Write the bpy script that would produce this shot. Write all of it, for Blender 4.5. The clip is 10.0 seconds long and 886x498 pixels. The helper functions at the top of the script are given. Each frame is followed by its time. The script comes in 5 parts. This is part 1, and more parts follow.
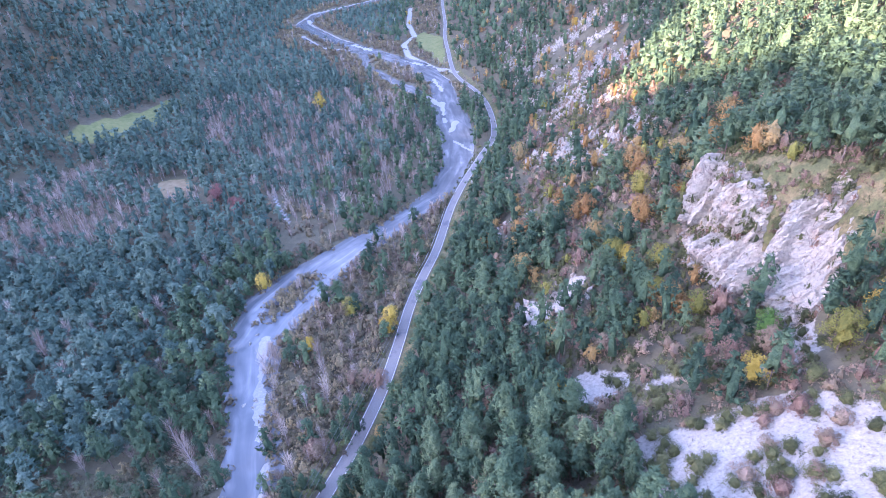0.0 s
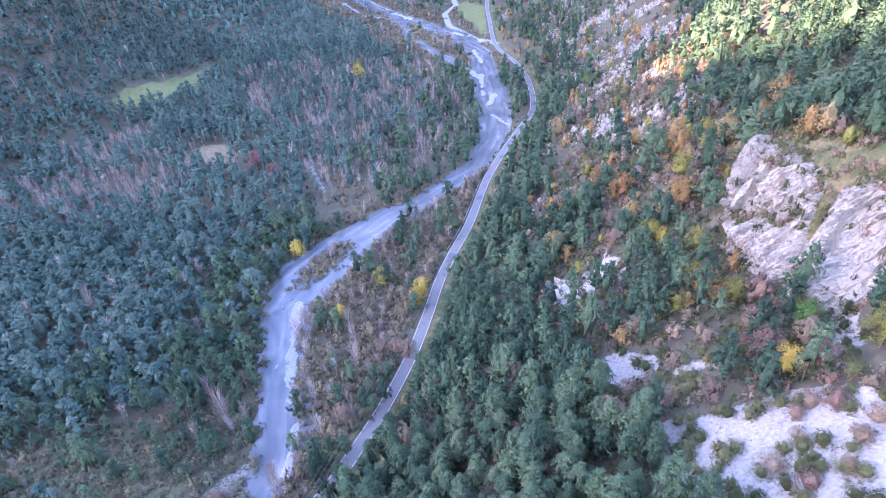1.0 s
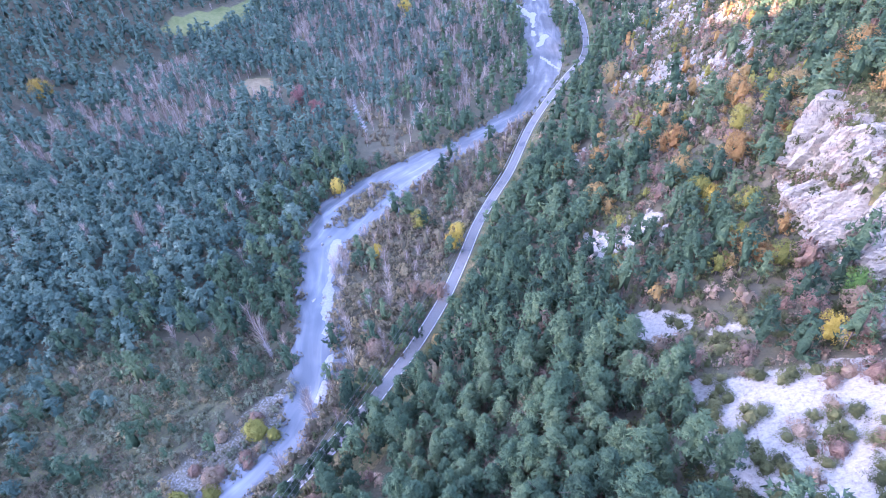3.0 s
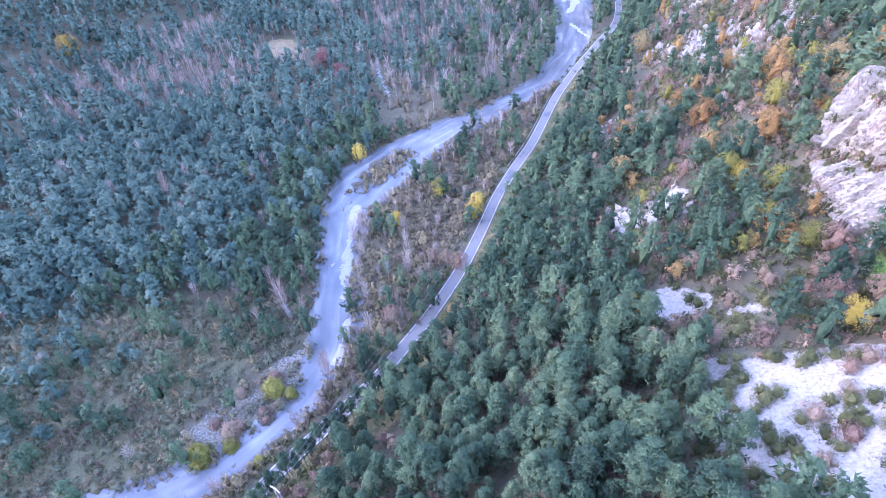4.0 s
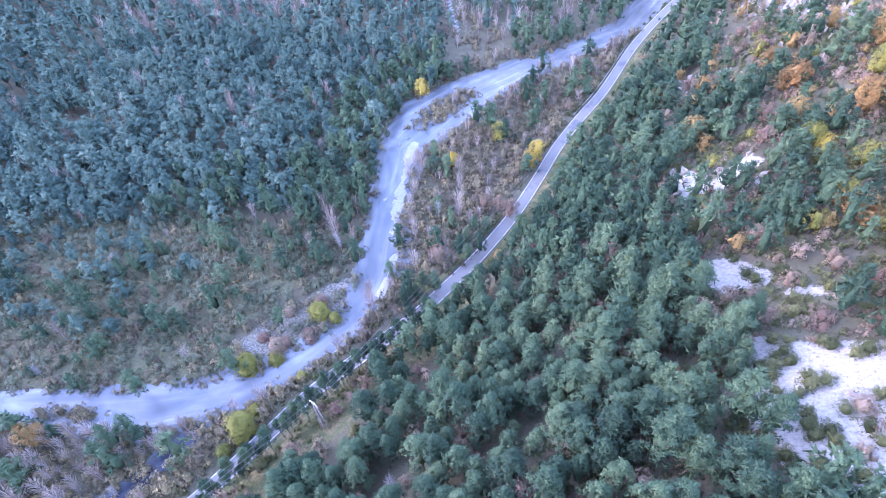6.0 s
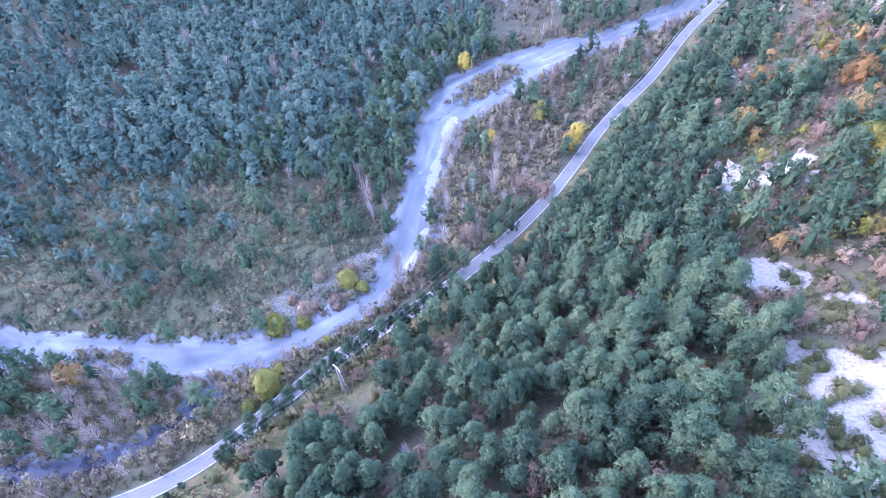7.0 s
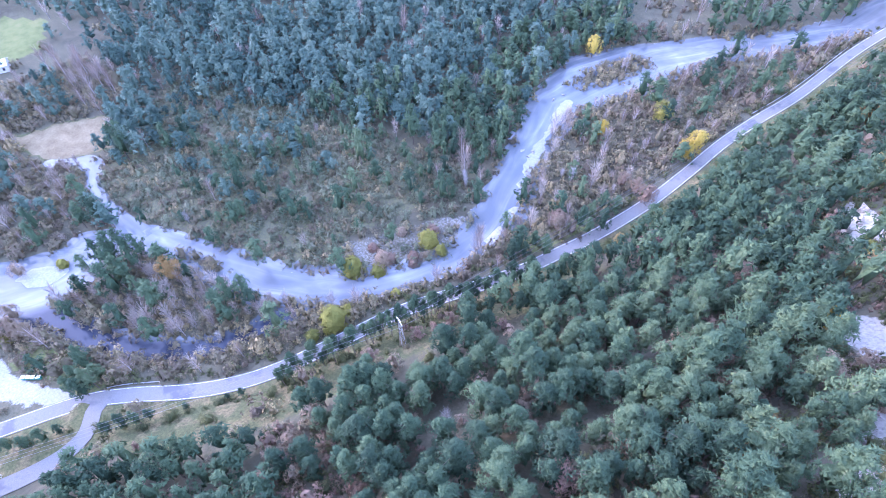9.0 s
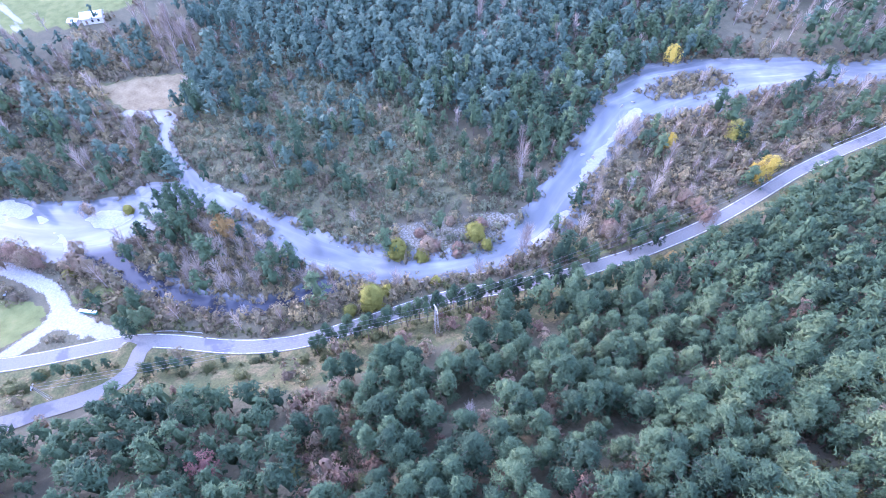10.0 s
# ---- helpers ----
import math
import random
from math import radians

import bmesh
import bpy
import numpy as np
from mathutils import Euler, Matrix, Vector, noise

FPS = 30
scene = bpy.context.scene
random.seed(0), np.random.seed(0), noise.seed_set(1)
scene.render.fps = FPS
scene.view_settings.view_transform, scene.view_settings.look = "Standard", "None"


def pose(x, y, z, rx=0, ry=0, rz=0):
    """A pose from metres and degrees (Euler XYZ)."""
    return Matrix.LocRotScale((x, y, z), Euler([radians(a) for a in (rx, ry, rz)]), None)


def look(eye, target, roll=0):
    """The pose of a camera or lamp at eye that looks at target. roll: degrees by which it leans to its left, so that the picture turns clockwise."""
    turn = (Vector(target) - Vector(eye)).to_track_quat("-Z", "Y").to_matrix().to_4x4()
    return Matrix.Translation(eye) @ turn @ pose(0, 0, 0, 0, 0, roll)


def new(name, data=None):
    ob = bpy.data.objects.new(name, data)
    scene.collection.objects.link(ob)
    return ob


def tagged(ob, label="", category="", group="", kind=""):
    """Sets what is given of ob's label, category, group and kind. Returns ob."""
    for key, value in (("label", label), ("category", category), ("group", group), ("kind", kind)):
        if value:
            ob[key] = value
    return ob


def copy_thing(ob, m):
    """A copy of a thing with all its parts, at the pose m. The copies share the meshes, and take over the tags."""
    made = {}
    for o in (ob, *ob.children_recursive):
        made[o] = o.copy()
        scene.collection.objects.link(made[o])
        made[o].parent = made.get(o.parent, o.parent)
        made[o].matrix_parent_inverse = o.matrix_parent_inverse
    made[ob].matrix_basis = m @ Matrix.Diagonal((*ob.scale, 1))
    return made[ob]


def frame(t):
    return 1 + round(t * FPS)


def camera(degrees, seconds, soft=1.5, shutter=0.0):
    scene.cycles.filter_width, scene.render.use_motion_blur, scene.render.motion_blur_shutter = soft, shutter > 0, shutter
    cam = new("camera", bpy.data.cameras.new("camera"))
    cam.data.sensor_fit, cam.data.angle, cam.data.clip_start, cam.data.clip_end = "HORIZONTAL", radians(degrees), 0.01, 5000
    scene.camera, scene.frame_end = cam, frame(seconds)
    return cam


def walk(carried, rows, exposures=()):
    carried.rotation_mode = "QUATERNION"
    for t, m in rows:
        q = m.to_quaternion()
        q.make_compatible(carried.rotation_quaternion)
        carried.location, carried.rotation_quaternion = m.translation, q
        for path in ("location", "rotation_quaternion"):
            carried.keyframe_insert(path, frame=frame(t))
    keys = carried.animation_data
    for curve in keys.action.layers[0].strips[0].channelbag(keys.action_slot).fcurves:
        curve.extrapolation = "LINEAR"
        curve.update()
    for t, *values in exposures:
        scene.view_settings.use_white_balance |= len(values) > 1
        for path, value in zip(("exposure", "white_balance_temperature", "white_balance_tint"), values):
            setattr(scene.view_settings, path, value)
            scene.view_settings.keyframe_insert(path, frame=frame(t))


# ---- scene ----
cam = camera(79.65, 10.0, soft=0.4)
EYE = (0.0, 0.0, 150.0)
walk(cam, [(t, pose(*EYE, *turn)) for t, turn in (
    (0.0, (59.55, 4.28, -0.46)), (0.5, (58.34, 4.18, 1.41)), (1.0, (57.04, 4.04, 3.75)), (1.5, (55.81, 3.91, 5.46)),
    (2.0, (54.51, 3.83, 6.68)), (3.5, (49.85, 3.61, 10.19)), (4.0, (48.31, 3.46, 11.77)), (4.5, (46.89, 3.34, 13.68)),
    (5.0, (45.39, 3.18, 15.90)), (5.5, (44.02, 3.02, 17.73)), (7.0, (40.38, 2.50, 25.24)), (7.5, (40.07, 2.27, 28.37)),
    (8.0, (39.71, 1.93, 32.25)), (8.5, (38.49, 1.60, 36.15)), (9.0, (37.96, 1.25, 40.66)), (9.5, (37.78, 0.85, 45.13)),
    (10.0, (37.15, 0.46, 49.67)))], [(0.0, 4.06, 5630, 47), (3.5, 4.36, 5640, 47), (7.0, 4.54, 5660, 47), (10.0, 4.61, 5690, 47)])

# ---- light: a low sun behind the western ridge, blue sky over the shaded valley ----
SUN_UP, SUN_FROM = 12.0, (-0.92, -0.39)
world = bpy.data.worlds.new("sky")
scene.world = world
world.use_nodes = True
sky = world.node_tree.nodes.new("ShaderNodeTexSky")
sky.sky_type, sky.sun_disc = "NISHITA", False
sky.sun_elevation, sky.sun_rotation = radians(SUN_UP), math.atan2(SUN_FROM[0], SUN_FROM[1])
back = world.node_tree.nodes["Background"]
world.node_tree.links.new(sky.outputs["Color"], back.inputs["Color"])
back.inputs["Strength"].default_value = 0.15
sun = new("sun", bpy.data.lights.new("sun", "SUN"))
sun.data.energy, sun.data.angle, sun.data.color = 3.4, radians(0.5), (1.0, 0.80, 0.46)
sun.matrix_world = look((SUN_FROM[0] * 900, SUN_FROM[1] * 900, 900 * math.tan(radians(SUN_UP))), (0, 0, 0))

# ---- the lie of the land ----
ROAD = [(-330, -420), (-262, -260), (-205, -150), (-168, -96), (-141, -58), (-125, -28), (-115.5, -16), (-102.5, -3.5),
        (-93.5, 7.5), (-86.7, 19.7), (-79, 40), (-72, 59), (-61, 79), (-52.5, 95), (-46.5, 110), (-40, 128), (-33.3, 153),
        (-29, 178), (-25.5, 203), (-20, 228), (-12.5, 257), (-3.5, 308), (8, 352), (21, 393), (36.5, 445), (38, 512),
        (30, 572), (9, 650), (3, 770), (0, 870), (2, 980), (0, 1150), (0, 1400), (40, 1800), (100, 2600)]
# river channels: x, y, half width
RIVER = [(60, 2500, 14), (-36, 1450, 16), (-140, 1330, 18), (-255, 1190, 18), (-268, 1080, 15), (-180, 915, 12), (-116, 825, 10),
         (-40, 715, 10), (-8, 630, 10.5), (-4, 560, 11), (0, 500, 12), (6, 440, 12), (3.5, 385, 9), (-9, 336, 7), (-36, 298, 5.5),
         (-59, 273, 7.5), (-76, 249, 12.5), (-92, 214, 17), (-97, 186, 8.5), (-91, 164, 6.2), (-86, 147, 5.2), (-81, 130, 5.2),
         (-76, 115, 5.8), (-73, 101, 4.6), (-73.5, 87, 4.2), (-81, 71, 3.8), (-92, 56, 4.4), (-104, 46, 5.2), (-119, 37, 5.2),
         (-135, 32, 5.0), (-155, 26, 4.8), (-170, 21, 4), (-184, 4, 6)]
WIDE_BED = [(-180, 6, 7), (-178, -3, 9), (-180, -12, 12), (-187, -25, 13), (-199, -36, 10), (-212, -46, 9), (-250, -78, 12), (-330, -150, 14), (-430, -330, 15), (-520, -700, 15)]
SIDE_STREAM = [(-172, 20, 2.2), (-197, 19, 1.3), (-212, 21, 1.2), (-222, 27, 1.4), (-230, 27, 1.2), (-240, 16, 1.0)]
BACKWATER = [(-170, -20, 4.0), (-161, -18, 3.2), (-150, -15, 2.0), (-131, -8, 1.6), (-117, 2, 1.9), (-109, 13, 1.5), (-104, 25, 1.4), (-101, 36, 1)]
FAR_BRAID = [(-12, 540, 6), (-34, 590, 5), (-66, 650, 3.5), (-105, 730, 3.5), (-122, 815, 5), (-190, 860, 3), (-240, 960, 3)]
LANE = [(-119.4, -21.6, 0.0), (-118, -24.6, 0.3), (-114.9, -26.8, 1.0), (-111.7, -30, 2.0), (-110, -36, 3.5), (-110.8, -43.5, 5.0), (-113.4, -52, 6.3), (-116, -62, 7.8), (-126, -85, 11), (-150, -125, 15), (-235, -290, 26)]
# gravel banks that stand out of the stream: x, y, half length, half width, turn
BARS = [(-209, -38, 14, 3.4, 0.55), (-181, -10, 9, 5, 1.1), (-184, -30, 7, 4.5, 0.5), (-213, -47, 8, 3, 0.6), (-70, 108, 16, 2.4, 1.7), (-83, 154, 20, 2.6, 1.85), (-90, 181, 13, 3, 1.75),
        (-7, 532, 34, 3.2, 1.6), (-12, 619, 30, 3, 1.75), (8, 432, 20, 2.4, 2.0), (2, 480, 22, 3, 1.35), (-16, 560, 30, 3, 1.9), (-40, 725, 34, 4, 2.3), (-128, 850, 40, 4, 2.2), (-255, 1100, 60, 5, 1.9)]
ISLETS = [(-88.5, 221, 27, 7.4, 1.15), (-140, 29, 15, 2.0, 0.3)]


def line_field(x, y, pts):
    """Signed distance (right is positive) from a line through points, and the third number of the points along it."""
    best, side, third = np.full(x.shape, 1e12), np.ones(x.shape), np.zeros(x.shape)
    for a, b in zip(pts[:-1], pts[1:]):
        ux, uy = b[0] - a[0], b[1] - a[1]
        f = np.clip(((x - a[0]) * ux + (y - a[1]) * uy) / (ux * ux + uy * uy), 0, 1)
        dx, dy = x - a[0] - f * ux, y - a[1] - f * uy
        d2 = dx * dx + dy * dy
        m = d2 < best
        best = np.where(m, d2, best)
        side = np.where(m, np.where(dx * uy - dy * ux > 0, 1.0, -1.0), side)
        if len(a) > 2:
            third = np.where(m, a[2] + f * (b[2] - a[2]), third)
    return np.sqrt(best) * side, third


def ease(a, b, v):
    f = np.clip((v - a) / (b - a), 0, 1)
    return f * f * (3 - 2 * f)


def lattice(x, y, seed):
    """Smooth noise in -1 to 1, one unit per cell."""
    i, j = np.floor(x), np.floor(y)
    u, v = x - i, y - j
    u, v = u * u * (3 - 2 * u), v * v * (3 - 2 * v)

    def h(a, b):
        s = np.sin(a * 127.1 + b * 311.7 + seed * 74.7) * 43758.5453
        return (s - np.floor(s)) * 2 - 1
    return (h(i, j) * (1 - u) + h(i + 1, j) * u) * (1 - v) + (h(i, j + 1) * (1 - u) + h(i + 1, j + 1) * u) * v


def rough(x, y, size, seed, octaves=3):
    out, amp = 0.0, 1.0
    for k in range(octaves):
        out, amp = out + amp * lattice(x / size + 7.3 * k, y / size - 3.1 * k, seed + k), amp * 0.5
        size = size * 0.47
    return out / 1.75


def floor_z(y):
    return 0.045 * np.maximum(0, y - 450)


def bed_gap(x, y):
    """How far outside the river's bed a place lies (negative: inside)."""
    out = np.full(np.shape(x), 1e9)
    for pts in (RIVER, WIDE_BED, SIDE_STREAM, FAR_BRAID):
        d, w = line_field(x, y, pts)
        out = np.minimum(out, np.abs(d) - w)
    out = out + 1.1 * rough(x, y, 14, 5, 2)
    return np.maximum(out, 9.0 * (1 - oval(x, y, ISLETS)))


def oval(x, y, some):
    """How far inside the nearest of some ovals: 0 at the centre, 1 on the rim."""
    best = np.full(np.shape(x), 9.0)
    for px, py, a, b, turn in some:
        u, v = (x - px) * math.cos(turn) + (y - py) * math.sin(turn), (y - py) * math.cos(turn) - (x - px) * math.sin(turn)
        best = np.minimum(best, np.sqrt((u / a) ** 2 + (v / b) ** 2))
    return best


def still_gap(x, y):
    d, w = line_field(x, y, BACKWATER)
    return np.abs(d) - w + 0.8 * rough(x, y, 9, 15, 2)


CLIFF_A, CLIFF_B = (67.0, 152.0), (85.4, 94.9)          # the foot of the crag, along the slope


def crag(x, y):
    """Across and along the crag: metres uphill of its line, and metres outside its ends."""
    ux, uy = CLIFF_B[0] - CLIFF_A[0], CLIFF_B[1] - CLIFF_A[1]
    n = math.hypot(ux, uy)
    ux, uy = ux / n, uy / n
    along = (x - CLIFF_A[0]) * ux + (y - CLIFF_A[1]) * uy
    return (x - CLIFF_A[0]) * -uy + (y - CLIFF_A[1]) * ux, np.maximum(np.maximum(-along, along - n), 0), along


CRAG_SHAPE = [(-1, 14), (-1, 8.6), (3.4, 2), (10, -1), (14, -3.4), (25.7, -6), (35.6, -7), (43, -7.5), (50, -7), (54.6, -8.5), (58, -6), (58, -2.8), (56.5, 2.4), (51, 8.3), (45, 14), (40, 15),
              (35.5, 11.5), (33, 9.6), (31, 6.5), (28.5, 10), (20, 12.5), (8.6, 14), (2, 16)]


def inside(x, y, poly):
    hit = np.zeros(np.shape(x), bool)
    for (ax, ay), (bx, by) in zip(poly, poly[1:] + poly[:1]):
        if ay != by:
            hit ^= ((ay > y) != (by > y)) & (x < (bx - ax) * (y - ay) / (by - ay) + ax)
    return hit


def crag_depth(a, q):
    """Metres inside the outline of the crag's face, negative outside."""
    away = np.abs(line_field(a, q, CRAG_SHAPE + CRAG_SHAPE[:1])[0])
    return np.where(inside(a, q, CRAG_SHAPE), away, -away)


def on_crag(x, y, rim=0.0):
    """Where the bare face of the crag is."""
    q, _, a = crag(x, y)
    return crag_depth(a, q) > -rim


def height(x, y):
    x, y = np.asarray(x, float), np.asarray(y, float)
    d, _ = line_field(x, y, ROAD)
    z = floor_z(y)
    up, lo = np.maximum(d - 5, 0), np.maximum(-d - 4, 0)
    z = z + 0.62 * up - 0.12 * np.maximum(up - 260, 0) - 0.10 * np.maximum(0, 45 - up) * ease(0, 45, up)
    z = z - 3 * ease(2, 16, lo) + 0.03 * np.maximum(lo - 110, 0) + 0.36 * np.maximum(lo - 330, 0) + 0.535 * np.maximum(lo - 430, 0)
    z = z - 0.855 * np.maximum(lo - 820, 0)
    z = z - np.interp(y, (-350, -185, -115), (0, 64, 0)) * ease(520, 800, lo)
    z = z + 0.4 * np.maximum(y - 1350, 0) * ease(20, 220, np.abs(d)) + 0.35 * np.maximum(y - 1650, 0)
    free = ease(9, 40, up) + 0.25 * ease(25, 60, lo) + 0.9 * ease(300, 420, lo)
    z = z + free * (5.0 * rough(x, y, 85, 3) + 1.0 * rough(x, y, 19, 8)) + ease(350, 800, lo) * 22 * rough(x, y, 260, 31)
    q, out, _ = crag(x, y)
    ends = 1 - ease(0, 13, out)
    z = z + ends * (18 * ease(-1, 16, q) * np.exp(-np.maximum(q - 16, 0) / 40) - 6 * ease(0, 10, -q) * np.exp(-np.maximum(-q - 10, 0) / 16))
    ld, lz = line_field(x, y, LANE)
    z = np.where(y < 20, lz + (z - lz) * ease(4.2, 11, np.abs(ld)), z)
    b, s = bed_gap(x, y), still_gap(x, y)
    floor = floor_z(y) - 3.42 + 0.5 * rough(x, y, 17, 21, 3) + 0.75 * (1 - ease(0.6, 1.25, oval(x, y, BARS) + 0.75 * rough(x, y, 7, 23, 3)))
    z = floor + (z - floor) * ease(-1.0, 6, b)
    floor = floor_z(y) - 3.6
    z = floor + (z - floor) * ease(-0.5, 4, s)
    return z
# ---- end of the land ----

# ---- materials ----


def material(name, roughness=0.9):
    m = bpy.data.materials.new(name)
    m.use_nodes = True
    nt = m.node_tree
    shader = nt.nodes["Principled BSDF"]
    shader.inputs["Roughness"].default_value = roughness
    shader.inputs["Specular IOR Level"].default_value = 0.25
    return m, nt, shader


def grain(nt, scale, detail=4.0, rough_=0.6, stretch=None):
    tex = nt.nodes.new("ShaderNodeTexNoise")
    tex.inputs["Scale"].default_value, tex.inputs["Detail"].default_value = scale, detail
    tex.inputs["Roughness"].default_value = rough_
    where = nt.nodes.new("ShaderNodeNewGeometry").outputs["Position"]
    if stretch:
        turn = nt.nodes.new("ShaderNodeMapping")
        turn.inputs["Scale"].default_value = stretch
        nt.links.new(where, turn.inputs["Vector"])
        where = turn.outputs["Vector"]
    nt.links.new(where, tex.inputs["Vector"])
    return tex.outputs["Fac"]


def ramp(nt, value, stops):
    r = nt.nodes.new("ShaderNodeValToRGB")
    while len(r.color_ramp.elements) < len(stops):
        r.color_ramp.elements.new(0.5)
    for e, (p, c) in zip(r.color_ramp.elements, stops):
        e.position, e.color = p, (*c, 1) if len(c) == 3 else c
    nt.links.new(value, r.inputs["Fac"])
    return r.outputs["Color"]


def level(nt, value, a, b):
    r = nt.nodes.new("ShaderNodeMapRange")
    r.inputs["From Min"].default_value, r.inputs["From Max"].default_value = a, b
    nt.links.new(value, r.inputs["Value"])
    return r.outputs["Result"]


def mix(nt, fac, a, b, mode="MIX"):
    n = nt.nodes.new("ShaderNodeMix")
    n.data_type, n.blend_type = "RGBA", mode
    for key, v in (("Factor", fac), ("A", a), ("B", b)):
        sock = [s for s in n.inputs if s.name == key and s.type == ("VALUE" if key == "Factor" else "RGBA")][0]
        if isinstance(v, (int, float)):
            sock.default_value = v
        elif isinstance(v, tuple):
            sock.default_value = (*v, 1)
        else:
            nt.links.new(v, sock)
    return [s for s in n.outputs if s.type == "RGBA"][0]


def sums(nt, op, a, b):
    n = nt.nodes.new("ShaderNodeMath")
    n.operation = op
    for sock, v in zip(n.inputs, (a, b)):
        if isinstance(v, (int, float)):
            sock.default_value = v
        else:
            nt.links.new(v, sock)
    return n.outputs[0]


def relief(nt, shader, value, strength, distance):
    b = nt.nodes.new("ShaderNodeBump")
    b.inputs["Strength"].default_value, b.inputs["Distance"].default_value = strength, distance
    nt.links.new(value, b.inputs["Height"])
    nt.links.new(b.outputs["Normal"], shader.inputs["Normal"])


def masks(nt, name):
    a = nt.nodes.new("ShaderNodeAttribute")
    a.attribute_name = name
    s = nt.nodes.new("ShaderNodeSeparateColor")
    nt.links.new(a.outputs["Color"], s.inputs["Color"])
    return s.outputs["Red"], s.outputs["Green"], s.outputs["Blue"], a.outputs["Alpha"]


def leafy(name, stops, trees=True):
    """Foliage that varies from tree to tree and from tuft to tuft."""
    m, nt, shader = material(name, 0.75)
    if trees:
        a = nt.nodes.new("ShaderNodeAttribute")
        a.attribute_name = "tone"
        own = a.outputs["Fac"]
    else:
        own = nt.nodes.new("ShaderNodeObjectInfo").outputs["Random"]
    tuft = nt.nodes.new("ShaderNodeNewGeometry").outputs["Random Per Island"]
    stand_ = sums(nt, "MULTIPLY", sums(nt, "SUBTRACT", grain(nt, 0.018, 2.0), 0.5), 1.1)
    v = sums(nt, "ADD", sums(nt, "ADD", sums(nt, "MULTIPLY", own, 0.74), sums(nt, "MULTIPLY", tuft, 0.26)), stand_)
    needle = grain(nt, 1.7, 3.0, 0.65)
    v = sums(nt, "ADD", v, sums(nt, "MULTIPLY", sums(nt, "SUBTRACT", needle, 0.5), 0.9))
    colour = ramp(nt, v, stops)
    nt.links.new(colour, shader.inputs["Base Color"])
    relief(nt, shader, needle, 0.8, 0.7)
    glow = nt.nodes.new("ShaderNodeBsdfTranslucent")
    nt.links.new(colour, glow.inputs["Color"])
    both = nt.nodes.new("ShaderNodeMixShader")
    both.inputs["Fac"].default_value = 0.18
    nt.links.new(shader.outputs["BSDF"], both.inputs[1])
    nt.links.new(glow.outputs["BSDF"], both.inputs[2])
    nt.links.new(both.outputs["Shader"], nt.nodes["Material Output"].inputs["Surface"])
    return m


# PINE made paler and bluer: distance haze put into the foliage colour
HAZED_PINE = [(0.0, (0.039, 0.079, 0.061)), (0.35, (0.068, 0.124, 0.092)), (0.7, (0.100, 0.163, 0.117)), (1.0, (0.140, 0.202, 0.146))]
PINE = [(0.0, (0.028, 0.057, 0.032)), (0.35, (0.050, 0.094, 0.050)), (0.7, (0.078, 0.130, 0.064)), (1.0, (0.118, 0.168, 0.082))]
BARE = [(0.0, (0.21, 0.155, 0.12)), (0.5, (0.33, 0.262, 0.21)), (1.0, (0.50, 0.43, 0.36))]
SCRUB = [(0.0, (0.125, 0.096, 0.066)), (0.25, (0.19, 0.145, 0.095)), (0.45, (0.155, 0.145, 0.074)), (0.6, (0.24, 0.18, 0.12)), (0.75, (0.19, 0.175, 0.085)), (0.9, (0.29, 0.22, 0.125)), (1.0, (0.37, 0.285, 0.135))]
ORANGE = [(0.0, (0.20, 0.105, 0.038)), (0.35, (0.29, 0.17, 0.058)), (0.7, (0.36, 0.235, 0.08)), (1.0, (0.31, 0.235, 0.105))]
YELLOW = [(0.0, (0.26, 0.17, 0.035)), (0.5, (0.42, 0.29, 0.045)), (1.0, (0.52, 0.39, 0.08))]
LIME = [(0.0, (0.12, 0.125, 0.03)), (0.5, (0.20, 0.19, 0.04)), (1.0, (0.29, 0.26, 0.06))]
RUSSET = [(0.0, (0.15, 0.092, 0.066)), (0.4, (0.245, 0.158, 0.112)), (0.7, (0.215, 0.17, 0.10)), (1.0, (0.38, 0.265, 0.19))]
RED = [(0.0, (0.17, 0.08, 0.066)), (0.5, (0.25, 0.12, 0.10)), (1.0, (0.33, 0.19, 0.155))]
BOX = [(0.0, (0.045, 0.055, 0.022)), (0.5, (0.10, 0.11, 0.04)), (1.0, (0.17, 0.17, 0.07))]
OSIER = [(0.0, (0.09, 0.105, 0.06)), (0.35, (0.14, 0.158, 0.09)), (0.6, (0.19, 0.182, 0.115)), (0.8, (0.165, 0.195, 0.105)), (1.0, (0.25, 0.25, 0.15))]
GREEN = [(0.0, (0.045, 0.10, 0.022)), (0.5, (0.085, 0.17, 0.038)), (1.0, (0.14, 0.25, 0.06))]
ASH = [(0.0, (0.30, 0.29, 0.28)), (0.5, (0.42, 0.41, 0.40)), (1.0, (0.56, 0.55, 0.53))]
PALETTES = {"pine": PINE, "hazed_pine": HAZED_PINE, "bare": BARE, "scrub": SCRUB, "orange": ORANGE, "yellow": YELLOW, "lime": LIME, "russet": RUSSET,
            "red": RED, "osier": OSIER, "box": BOX, "green": GREEN, "ash": ASH}
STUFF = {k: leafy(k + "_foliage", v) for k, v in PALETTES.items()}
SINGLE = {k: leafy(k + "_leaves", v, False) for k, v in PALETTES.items()}

